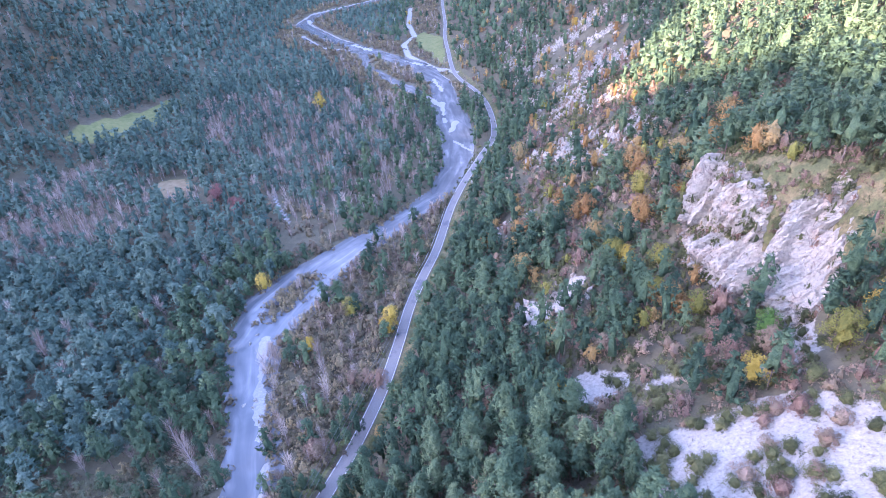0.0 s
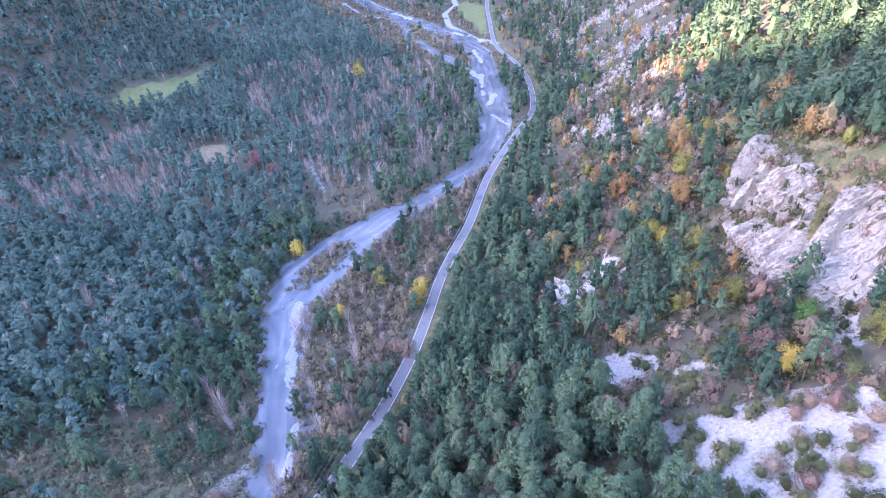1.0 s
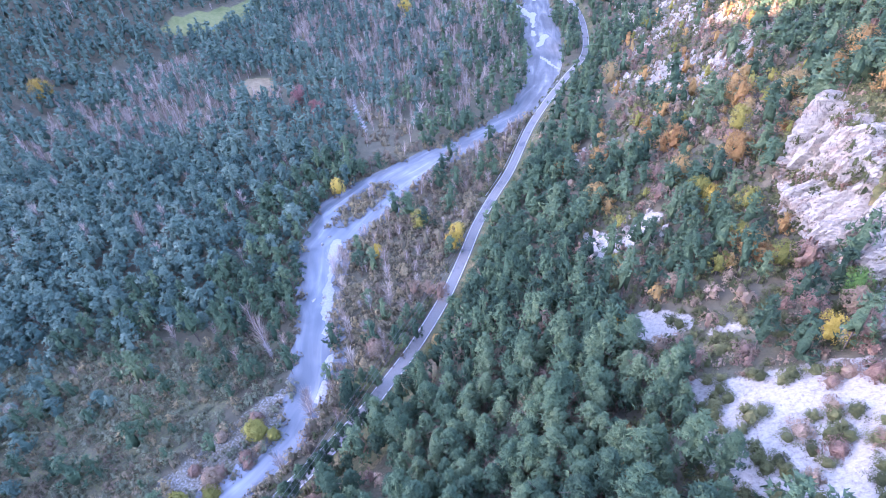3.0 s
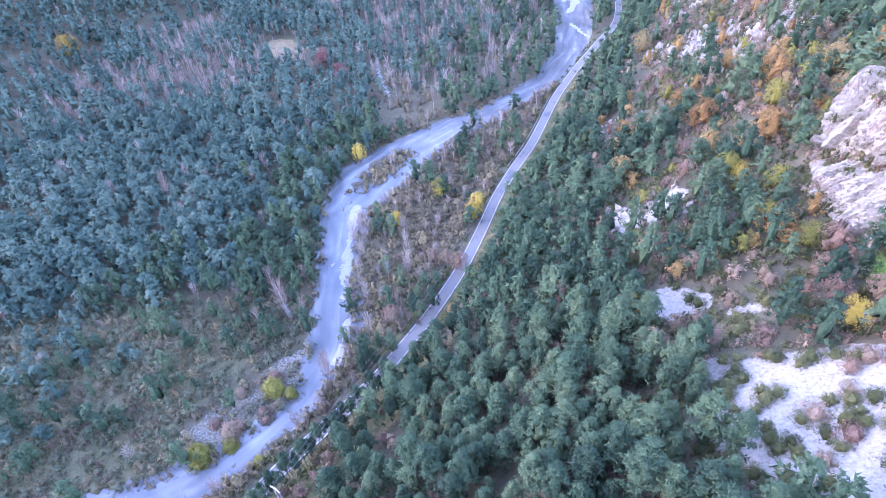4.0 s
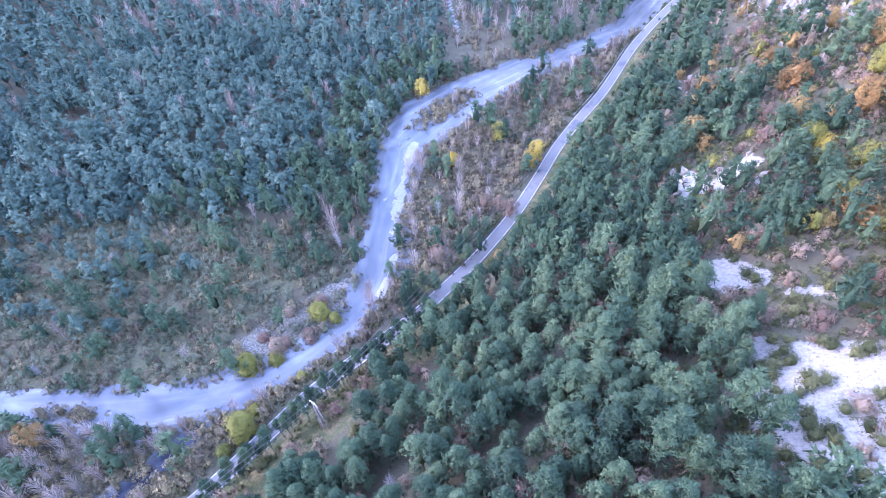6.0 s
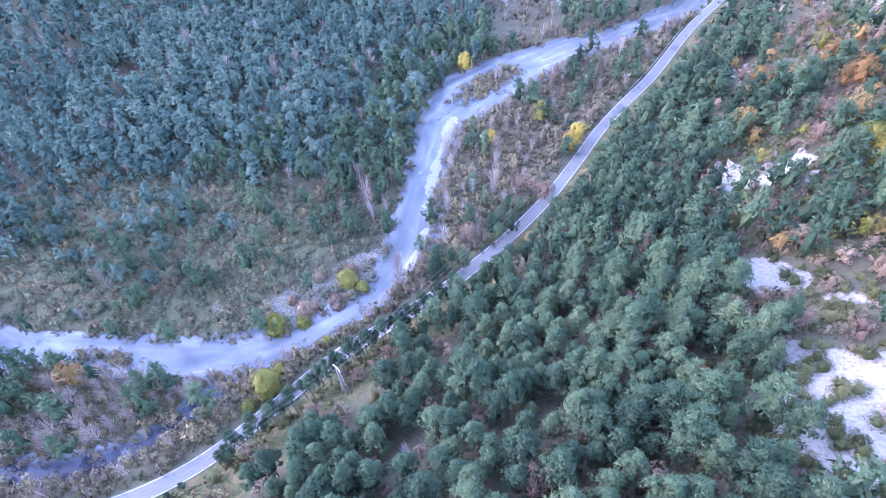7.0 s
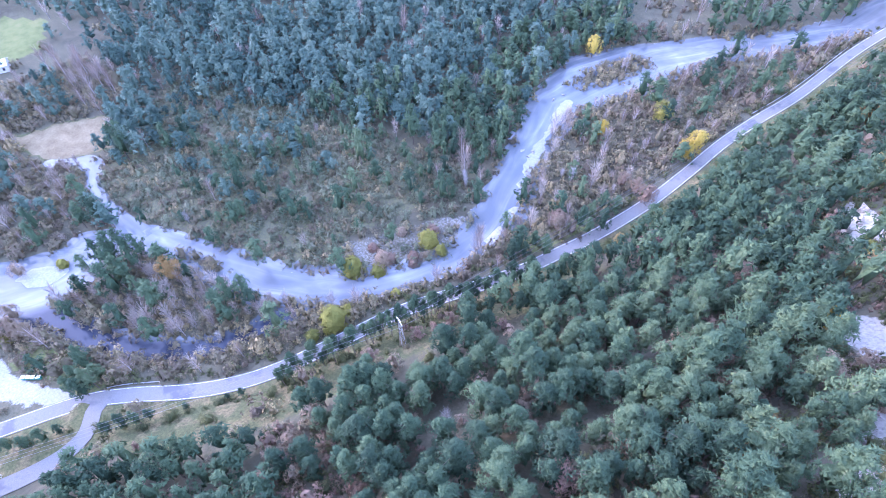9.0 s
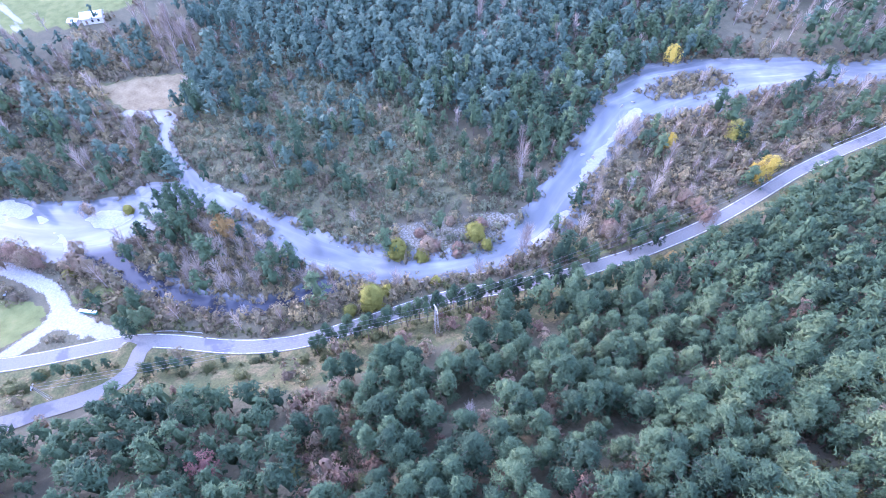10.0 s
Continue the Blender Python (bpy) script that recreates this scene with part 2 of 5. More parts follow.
BARK, nt, shader = material("bark", 0.9)
nt.links.new(ramp(nt, grain(nt, 2.5, 4), [(0.3, (0.10, 0.075, 0.06)), (0.7, (0.24, 0.19, 0.16))]), shader.inputs["Base Color"])
PALE_BARK, nt, shader = material("pale_bark", 0.85)
nt.links.new(ramp(nt, grain(nt, 1.6, 4), [(0.3, (0.22, 0.18, 0.16)), (0.7, (0.50, 0.44, 0.41))]), shader.inputs["Base Color"])

# the ground: litter and grass, with gravel, bare limestone, straw-dry grass and meadow
GROUND, nt, shader = material("ground_cover", 0.95)
gravel, stone, straw, meadow = masks(nt, "cover")
fine, mid, wide = grain(nt, 1.3, 5, 0.7), grain(nt, 0.22, 4), grain(nt, 0.035, 3)
litter = ramp(nt, mid, [(0.25, (0.055, 0.052, 0.034)), (0.5, (0.092, 0.082, 0.052)), (0.75, (0.13, 0.118, 0.075))])
litter = mix(nt, level(nt, wide, 0.4, 0.65), litter, ramp(nt, fine, [(0.3, (0.065, 0.07, 0.036)), (0.7, (0.145, 0.125, 0.08))]))
dry = ramp(nt, fine, [(0.3, (0.085, 0.072, 0.036)), (0.5, (0.155, 0.125, 0.062)), (0.72, (0.235, 0.195, 0.095))])
dry = mix(nt, level(nt, mid, 0.40, 0.54), dry, ramp(nt, fine, [(0.35, (0.058, 0.066, 0.028)), (0.7, (0.13, 0.132, 0.055))]))
lime = ramp(nt, fine, [(0.3, (0.17, 0.15, 0.12)), (0.45, (0.275, 0.25, 0.208)), (0.6, (0.34, 0.312, 0.265)), (0.76, (0.425, 0.395, 0.345))])
pebble = ramp(nt, fine, [(0.3, (0.21, 0.208, 0.20)), (0.55, (0.285, 0.283, 0.275)), (0.75, (0.375, 0.373, 0.365))])
grass = ramp(nt, sums(nt, "ADD", sums(nt, "MULTIPLY", mid, 0.6), sums(nt, "MULTIPLY", wide, 0.4)), [(0.35, (0.095, 0.112, 0.037)), (0.5, (0.138, 0.151, 0.054)), (0.65, (0.18, 0.17, 0.068))])
edge = sums(nt, "MULTIPLY", sums(nt, "SUBTRACT", fine, 0.5), 0.9)


def patchy(v, lo=0.38, hi=0.6):
    return level(nt, sums(nt, "ADD", v, edge), lo, hi)


c = mix(nt, patchy(straw), litter, dry)
c = mix(nt, level(nt, straw, 0.85, 1.0), c, ramp(nt, sums(nt, "ADD", sums(nt, "MULTIPLY", fine, 0.5), sums(nt, "MULTIPLY", mid, 0.5)), [(0.32, (0.11, 0.083, 0.045)), (0.46, (0.18, 0.138, 0.075)), (0.6, (0.235, 0.185, 0.105)), (0.7, (0.29, 0.23, 0.135))]))
c = mix(nt, patchy(meadow), c, grass)
c = mix(nt, patchy(stone), c, lime)
c = mix(nt, patchy(gravel, 0.3, 0.6), c, pebble)
nt.links.new(c, shader.inputs["Base Color"])
relief(nt, shader, sums(nt, "ADD", fine, sums(nt, "MULTIPLY", mid, 2.0)), 0.8, 0.35)

ROCK, nt, shader = material("limestone", 0.9)
fine, mid = grain(nt, 1.1, 6, 0.7), grain(nt, 0.16, 4, 0.6)
streak = grain(nt, 0.6, 4, 0.65, (1.0, 1.0, 0.25))
crack = nt.nodes.new("ShaderNodeTexVoronoi")
crack.feature = "DISTANCE_TO_EDGE"
crack.inputs["Scale"].default_value = 0.55
bent = nt.nodes.new("ShaderNodeMapping")
bent.inputs["Rotation"].default_value, bent.inputs["Scale"].default_value = (0.5, 0.3, 0.0), (1.3, 1.3, 0.5)
nt.links.new(nt.nodes.new("ShaderNodeNewGeometry").outputs["Position"], bent.inputs["Vector"])
nt.links.new(bent.outputs["Vector"], crack.inputs["Vector"])
split = level(nt, sums(nt, "ADD", crack.outputs["Distance"], sums(nt, "MULTIPLY", sums(nt, "SUBTRACT", fine, 0.5), 0.5)), 0.0, 0.12)
c = ramp(nt, fine, [(0.22, (0.16, 0.146, 0.12)), (0.36, (0.275, 0.25, 0.205)), (0.55, (0.345, 0.318, 0.265)), (0.75, (0.42, 0.388, 0.328))])
c = mix(nt, level(nt, mid, 0.52, 0.68), c, ramp(nt, fine, [(0.3, (0.26, 0.20, 0.145)), (0.7, (0.38, 0.31, 0.245))]))
c = mix(nt, level(nt, streak, 0.62, 0.74), c, (0.20, 0.195, 0.19))
c = mix(nt, sums(nt, "MULTIPLY", level(nt, split, 0.25, 0.0), level(nt, mid, 0.42, 0.58)), c, (0.16, 0.145, 0.125))
nt.links.new(c, shader.inputs["Base Color"])
relief(nt, shader, sums(nt, "ADD", sums(nt, "ADD", fine, mid), sums(nt, "MULTIPLY", split, 0.4)), 0.8, 0.5)

WATER, nt, shader = material("stream_water", 0.12)
_, still, _, _ = masks(nt, "depth")
flow = nt.nodes.new("ShaderNodeAttribute")
flow.attribute_name = "flow"
run, broad = nt.nodes.new("ShaderNodeTexNoise"), grain(nt, 0.05, 3)
run.inputs["Scale"].default_value, run.inputs["Detail"].default_value, run.inputs["Distortion"].default_value = 1.0, 4.0, 0.6
nt.links.new(flow.outputs["Vector"], run.inputs["Vector"])
run = run.outputs["Fac"]
c = ramp(nt, sums(nt, "ADD", sums(nt, "MULTIPLY", run, 0.65), sums(nt, "MULTIPLY", broad, 0.35)),
         [(0.38, (0.090, 0.102, 0.110)), (0.49, (0.120, 0.132, 0.139)), (0.58, (0.165, 0.175, 0.18)), (0.69, (0.27, 0.274, 0.276))])
c = mix(nt, still, c, (0.026, 0.032, 0.045))
nt.links.new(c, shader.inputs["Base Color"])
relief(nt, shader, grain(nt, 1.2, 3), 0.15, 0.15)

ASPHALT, nt, shader = material("asphalt", 0.85)
c = ramp(nt, grain(nt, 3.0, 5, 0.7), [(0.3, (0.145, 0.138, 0.126)), (0.7, (0.205, 0.196, 0.18))])
c = mix(nt, level(nt, grain(nt, 0.11, 4), 0.56, 0.64), c, (0.115, 0.115, 0.12))
nt.links.new(c, shader.inputs["Base Color"])
PAINT, nt, shader = material("road_paint", 0.7)
nt.links.new(ramp(nt, grain(nt, 1.2, 4), [(0.4, (0.25, 0.25, 0.25)), (0.6, (0.62, 0.62, 0.61))]), shader.inputs["Base Color"])
STEEL, nt, shader = material("galvanised_steel", 0.45)
shader.inputs["Metallic"].default_value = 0.6
nt.links.new(ramp(nt, grain(nt, 4, 3), [(0.3, (0.40, 0.41, 0.43)), (0.7, (0.58, 0.59, 0.61))]), shader.inputs["Base Color"])
CABLE, nt, shader = material("cable", 0.5)
shader.inputs["Base Color"].default_value = (0.22, 0.22, 0.23, 1)

# ---- the ground ----


def spread(lo, hi, core_lo, core_hi, step, growth):
    """Grid lines: even over the core, wider and wider outside it."""
    out = list(np.arange(core_lo, core_hi + step / 2, step))
    for end, sign in ((hi, 1), (lo, -1)):
        v, s = (out[-1], step) if sign > 0 else (out[0], step)
        extra = []
        while v * sign < end * sign:
            s = min(s * growth, 45)
            v += sign * s
            extra.append(v)
        out = out + extra if sign > 0 else extra[::-1] + out
    return np.array(out)


def mesh_from(name, verts, faces, mats, slots=None, smooth=True):
    """One mesh from arrays; faces is (n, 3) or (n, 4)."""
    me = bpy.data.meshes.new(name)
    n, k = faces.shape
    me.vertices.add(len(verts))
    me.vertices.foreach_set("co", np.ascontiguousarray(verts, np.float32).ravel())
    me.loops.add(n * k)
    me.loops.foreach_set("vertex_index", np.ascontiguousarray(faces, np.int32).ravel())
    me.polygons.add(n)
    me.polygons.foreach_set("loop_start", np.arange(0, n * k, k, dtype=np.int32))
    if slots is not None:
        me.polygons.foreach_set("material_index", np.ascontiguousarray(slots, np.int32))
    me.polygons.foreach_set("use_smooth", np.full(n, smooth))
    for m in mats:
        me.materials.append(m)
    me.update(calc_edges=True)
    return me


def soften(me, normals):
    """Shades loose leaves by the roundness of their crown."""
    me.polygons.foreach_set("use_smooth", np.full(len(me.polygons), True))
    me.normals_split_custom_set_from_vertices(normals.tolist())
    return me


def near_line(x, y, pts, w):
    return 1 - ease(w * 0.6, w * 1.4, np.abs(line_field(x, y, pts)[0]))


MEADOW = [(-352, 462), (-336, 462), (-312, 482), (-298, 530), (-300, 600), (-312, 625), (-324, 618), (-328, 560), (-340, 505)]
GLADE = [(-272, 149), (-263, 146), (-249, 150), (-246, 159), (-255, 163), (-268, 161)]
CLEARING = [(-236, 366), (-212, 354), (-192, 358), (-200, 380), (-216, 396), (-232, 390)]
FIELD = [(-351, 67), (-326, 54), (-323, 39), (-325, 20), (-334, 6), (-343, -11), (-356, -47), (-429, -75), (-475, -56), (-435, 12)]
SAND = [(-268, 13), (-266, 19), (-262, 31), (-250, 49), (-240, 48), (-228, 39), (-232, 29), (-242, 16), (-255, 12)]
SAND_EDGE = [(-290, -7), (-266, 19), (-255, 12), (-250, 8), (-265, -9)]
LAWN = [(-170, -54), (-162, -45), (-156, -44), (-150, -47), (-148, -53), (-149, -60), (-165, -75), (-185, -72)]
TRACKS = [[(-126, -28), (-141, -35), (-154, -40)], [(-230, -78), (-196, -57), (-185, -50), (-174, -44), (-163, -39), (-155, -39), (-148, -43.5), (-144.5, -50), (-144, -57)], [(-377, -5), (-366, -2), (-348, 0), (-344, -3), (-351, -12)]]
BROOK = [(-136, 368), (-134, 362), (-126, 340), (-118, 325), (-109, 307)]
PARKING = [(-156, -39), (-143, -34), (-127, -27), (-136, -38), (-147, -44)]
ROUGH_GRASS = [(-124, -24), (-142, -31), (-157, -37), (-160, -28), (-150, -22), (-134, -16), (-122, -16)]
STONE_BANK = [(-112, 66), (-100, 84), (-90, 102), (-82, 108), (-78, 96), (-82, 84), (-90, 72), (-102, 58)]
UPPER_BANK = [(-150, 40), (-215, 50), (-240, 60), (-250, 85), (-200, 105), (-160, 118), (-120, 124), (-90, 130), (-85, 110), (-110, 86)]
SCRUB_BANK = [(-215, 20), (-205, 55), (-165, 74), (-130, 86), (-94, 116), (-70, 100), (-85, 70), (-110, 50), (-160, 30)]
FAR_LANE = [(10, 655), (-14, 690), (-52, 770), (-62, 840), (-48, 900), (-62, 1000), (-66, 1180)]
FAR_FIELD = [(-2, 690), (-3, 860), (-34, 930), (-46, 900), (-44, 830), (-20, 760)]


SCREES = [[(36, 81), (41, 78.5), (47, 77), (52, 79), (59, 79), (66, 75), (72, 68), (80, 60), (92, 30), (64, 30), (45, 42), (38, 49), (37, 54), (32, 57), (33, 62), (36, 64), (36, 70), (34.5, 77)],
          [(30, 110), (35.5, 110), (41, 102.5), (40.5, 99), (34, 98), (30, 101)], [(44, 96.5), (49, 97.5), (54, 96), (54, 94.8), (48, 94.5), (44, 95.5)],
          [(76.5, 100), (79, 97), (75, 85), (71.5, 86)], [(20, 164), (27, 157), (30, 145), (26, 140), (20, 149)], [(30, 149), (40, 161), (43, 156), (32, 143)],
          [(60, 92), (66, 88), (70, 80), (64, 82)]]


def scree(x, y):
    """How bare and stony the slope is."""
    s, wobble = np.zeros(np.shape(x)), 0.4 + 1.9 * rough(x, y, 9, 41)
    for poly in SCREES:
        away = np.abs(line_field(x, y, poly + poly[:1])[0])
        s = np.maximum(s, ease(-1.6, 1.2, np.where(inside(x, y, poly), away, -away) + wobble))
    return s


def stony(x, y, d):
    """The broken rocky slope above the road, up the valley."""
    band = ease(20, 45, d) * (1 - ease(120, 150, d)) * ease(205, 260, y) * (1 - ease(560, 700, y))
    return band * ease(-0.12, 0.3, rough(x, y, 24, 51) + 0.25 * rough(x, y, 7, 52))


def cover(x, y, d, gap):
    r = 1 - ease(-0.5, 2.5, gap)
    for track in TRACKS:
        r = np.maximum(r, near_line(x, y, track, 2.5 if track[0][0] > -300 else 1.3))
    r = np.maximum(r, np.maximum(near_line(x, y, FAR_LANE, 4.0), 0.8 * near_line(x, y, BROOK, 1.2)))
    r = np.maximum(r, inside(x, y, PARKING) * 0.62)
    g = np.maximum(scree(x, y), 0.5 * stony(x, y, d))
    bank = (1 - ease(7, 15, np.abs(d - 9))) * (1 - ease(90, 130, y)) + 0.7 * (1 - ease(2, 4, np.abs(d - 5.5)))
    b = np.maximum(np.clip(bank, 0, 0.8), np.maximum(inside(x, y, SAND) * 1.0, 0.6 * inside(x, y, SAND_EDGE)))
    cq, cout, _ = crag(x, y)
    b = np.maximum(b, 0.8 * (cout < 8) * (cq > 4) * (cq < 26))
    b = np.maximum(b, (inside(x, y, CLEARING) | inside(x, y, GLADE)) * 1.0)
    r = np.maximum(r, (0.36 + 0.12 * rough(x, y, 6, 45)) * inside(x, y, STONE_BANK))
    a = np.maximum.reduce([inside(x, y, p) * 1.0 for p in (MEADOW, FIELD, LAWN, FAR_FIELD)])
    a = np.maximum(a, 0.42 * inside(x, y, [(-215, 20), (-240, 60), (-250, 85), (-200, 105), (-120, 124), (-90, 130), (-94, 116), (-112, 66), (-102, 58), (-110, 50), (-160, 30)]))
    a = np.maximum(a, 0.6 * inside(x, y, ROUGH_GRASS))
    a = np.maximum(a, 0.75 * (1 - ease(3, 6, np.abs(d + 8))) * ease(100, 108, y) * (1 - ease(128, 136, y)))
    return np.stack([r, g, b, a], -1)


gx = spread(-1900, 1300, -258, 104, 1.95, 1.07)
gy = spread(-1000, 310, -72, 310, 1.95, 1.07)
far = [312.0]
while far[-1] < 3000:
    far.append(far[-1] + min(30, far[-1] / 130))
gy = np.append(gy, far)
X, Y = np.meshgrid(gx, gy)
D = line_field(X, Y, ROAD)[0]
GAP, STILL = bed_gap(X, Y), still_gap(X, Y)
Z = height(X, Y)
CQ, CEND, CA = crag(X, Y)


def carved(q, a):
    """How far the soil is taken down behind the crag's face."""
    return 5 * ease(-0.5, 3.5, crag_depth(a, q))


Z -= carved(CQ, CA)
cells = np.arange(len(gx) * len(gy)).reshape(len(gy), len(gx))
quads = np.stack([cells[:-1, :-1], cells[:-1, 1:], cells[1:, 1:], cells[1:, :-1]], -1).reshape(-1, 4)
me = mesh_from("ground", np.stack([X, Y, Z], -1).reshape(-1, 3), quads, [GROUND])
me.attributes.new("cover", "FLOAT_COLOR", "POINT").data.foreach_set("color", cover(X, Y, D, GAP).astype(np.float32).ravel())
tagged(new("ground", me), "wooded valley floor and slopes of litter, dry grass and limestone", "ground", kind="structure")

# the water lies level over the bed, and the stones stick out of it
wet = (np.minimum(GAP, STILL) < 4.5)[:-1, :-1] & (np.abs(X) < 700)[:-1, :-1]
wq = quads.reshape(len(gy) - 1, len(gx) - 1, 4)[wet]
keep, flat = np.unique(wq, return_inverse=True)
wv = np.stack([X.ravel()[keep], Y.ravel()[keep], (floor_z(Y) - 3.0).ravel()[keep]], -1)
me = mesh_from("water", wv, flat.reshape(-1, 4), [WATER])
deep = np.zeros((len(keep), 4), np.float32)
deep[:, 1] = (1 - ease(1.0, 4.0, STILL.ravel()[keep])) * ease(-2, 3, GAP.ravel()[keep])
me.attributes.new("depth", "FLOAT_COLOR", "POINT").data.foreach_set("color", deep.ravel())
best, flow = np.full(len(keep), 1e9), np.zeros((len(keep), 4), np.float32)
for pts in (RIVER, WIDE_BED, SIDE_STREAM, FAR_BRAID):
    run = np.append(0, np.cumsum([math.hypot(b[0] - a[0], b[1] - a[1]) for a, b in zip(pts[:-1], pts[1:])]))
    off, far_ = line_field(wv[:, 0], wv[:, 1], [(p[0], p[1], r) for p, r in zip(pts, run)])
    m = np.abs(off) < best
    best = np.where(m, np.abs(off), best)
    flow[m, 0], flow[m, 1] = 0.22 * off[m], 0.035 * far_[m]
me.attributes.new("flow", "FLOAT_COLOR", "POINT").data.foreach_set("color", flow.ravel())
tagged(new("water", me), "shallow pale blue stream braiding over white gravel", "water", kind="structure")


def along(pts, step):
    """A smooth line through points, as even points, with the way to its right."""
    p = np.array(pts, float)
    p = np.vstack([2 * p[0] - p[1], p, 2 * p[-1] - p[-2]])
    out = []
    for a, b, c_, d_ in zip(p[:-3], p[1:-2], p[2:-1], p[3:]):
        n = max(2, int(np.linalg.norm(c_[:2] - b[:2]) / step))
        for f in np.arange(n) / n:
            out.append(0.5 * (2 * b + (c_ - a) * f + (2 * a - 5 * b + 4 * c_ - d_) * f * f + (3 * b - a - 3 * c_ + d_) * f ** 3))
    out = np.array(out + [p[-2]])
    way = np.gradient(out[:, :2], axis=0)
    way /= np.linalg.norm(way, axis=1)[:, None]
    return out, np.stack([way[:, 1], -way[:, 0]], -1)


def ribbon(name, line, right, lo, hi, lift, mat, thick=0.25):
    """A slab that follows a line, from lo to hi metres to its right."""
    n = len(line)
    a, b = line[:, :2] + right * lo, line[:, :2] + right * hi
    z = line[:, 2:3] + lift
    v = np.vstack([np.hstack([a, z]), np.hstack([b, z]), np.hstack([a, z - thick]), np.hstack([b, z - thick])])
    i = np.arange(n - 1)
    f = np.vstack([np.stack([i, i + n, i + n + 1, i + 1], -1), np.stack([i + 2 * n, i, i + 1, i + 2 * n + 1], -1), np.stack([i + n, i + 3 * n, i + 3 * n + 1, i + n + 1], -1)])
    return new(name, mesh_from(name, v, f[:, ::-1], [mat], smooth=False))


line, right = along(ROAD[1:-2], 3.0)
line = np.column_stack([line[:, :2], floor_z(line[:, 1])])
tagged(ribbon("road", line, right, -2.55, 2.55, 0.16, ASPHALT), "two-lane grey asphalt valley road with white edge lines", "road", kind="structure")
for lo, hi in ((-2.34, -2.12), (2.12, 2.34)):
    tagged(ribbon("road_marking", line, right, lo, hi, 0.175, PAINT, 0.014), "worn white painted edge line", "road marking", kind="structure")
line, right = along(LANE, 2.5)
tagged(ribbon("side_road", line, right, -2.4, 2.4, 0.2, ASPHALT, 0.6), "narrow asphalt lane climbing away from the road", "road", kind="structure")

# ---- plants ----
RNG = np.random.default_rng(11)


def unit(v):
    return v / np.maximum(np.linalg.norm(v, axis=-1, keepdims=True), 1e-9)


def tufts(rng, centres, radius, count, size, heart, rise=0.5, needle=0.0):
    """Loose triangles round each centre, with their normals: broad leaves that lie outwards, or slender needles that bristle."""
    n = len(centres)
    push = unit(centres - heart)[:, None]
    off = unit(unit(rng.normal(size=(n, count, 3))) + 0.45 * push + np.array([0, 0, 0.35 * rise]))
    p = centres[:, None] + off * radius * rng.random((n, count, 1)) ** 0.4
    nrm = unit(0.8 * off + 0.55 * push + np.array([0, 0, 0.5 * rise]) + 0.2 * rng.normal(size=off.shape)).reshape(-1, 3)
    s = size * (0.6 + 0.8 * rng.random((n * count, 1)))
    p, out = p.reshape(-1, 3), off.reshape(-1, 3)
    if needle:
        way = unit(unit(np.cross(nrm, rng.normal(size=nrm.shape))) + 0.45 * out + np.array([0, 0, 0.25]))
        side = unit(np.cross(nrm, way)) * s * needle
        v = np.stack([p - 0.5 * way * s + side, p - 0.5 * way * s - side, p + 0.9 * way * s], 1)
    else:
        t = unit(np.cross(nrm + 0.4 * rng.normal(size=nrm.shape), rng.normal(size=nrm.shape)))
        b = unit(np.cross(nrm, t))
        v = np.stack([p + 1.15 * t * s, p - 0.6 * t * s + 0.6 * b * s, p - 0.6 * t * s - 0.6 * b * s], 1)
    return v.reshape(-1, 3), np.arange(len(p) * 3).reshape(-1, 3), np.repeat(nrm, 3, 0)


def stem(points, radii, sides=5):
    """A tapered round stem through points."""
    p, out, faces = np.array(points, float), [], []
    for k, (q, r) in enumerate(zip(p, radii)):
        way = unit(p[min(k + 1, len(p) - 1)] - p[max(k - 1, 0)])
        e = unit(np.cross(way, (0.31, 0.87, 0.12)))
        g = np.cross(way, e)
        for j in range(sides):
            a = 2 * math.pi * j / sides
            out.append(q + r * (math.cos(a) * e + math.sin(a) * g))
    for k in range(len(p) - 1):
        for j in range(sides):
            a, b = k * sides + j, k * sides + (j + 1) % sides
            faces += [(a, b, b + sides), (a, b + sides, a + sides)]
    return np.array(out), np.array(faces)


def merge(parts):
    """One piece from several of vertices, faces and, if given, normals."""
    vs, fs, n = [], [], 0
    for v, f, *_ in parts:
        vs.append(v)
        fs.append(f + n)
        n += len(v)
    return (np.vstack(vs), np.vstack(fs), *([np.vstack([q[2] for q in parts])] if len(parts[0]) > 2 else []))


def outline(h, shape):
    """How wide a crown is at a height from 0 to 1."""
    if shape == "pine":
        return np.maximum(0, 1 - h ** 1.35) ** 0.72 * (0.7 + 0.3 * np.minimum(1, h * 4))
    if shape == "cone":
        return (1 - h) ** 0.8
    return np.sqrt(np.maximum(0, 1 - (1.75 * h - 0.75) ** 2)) if shape == "round" else np.sqrt(np.maximum(0, 1 - h ** 2))


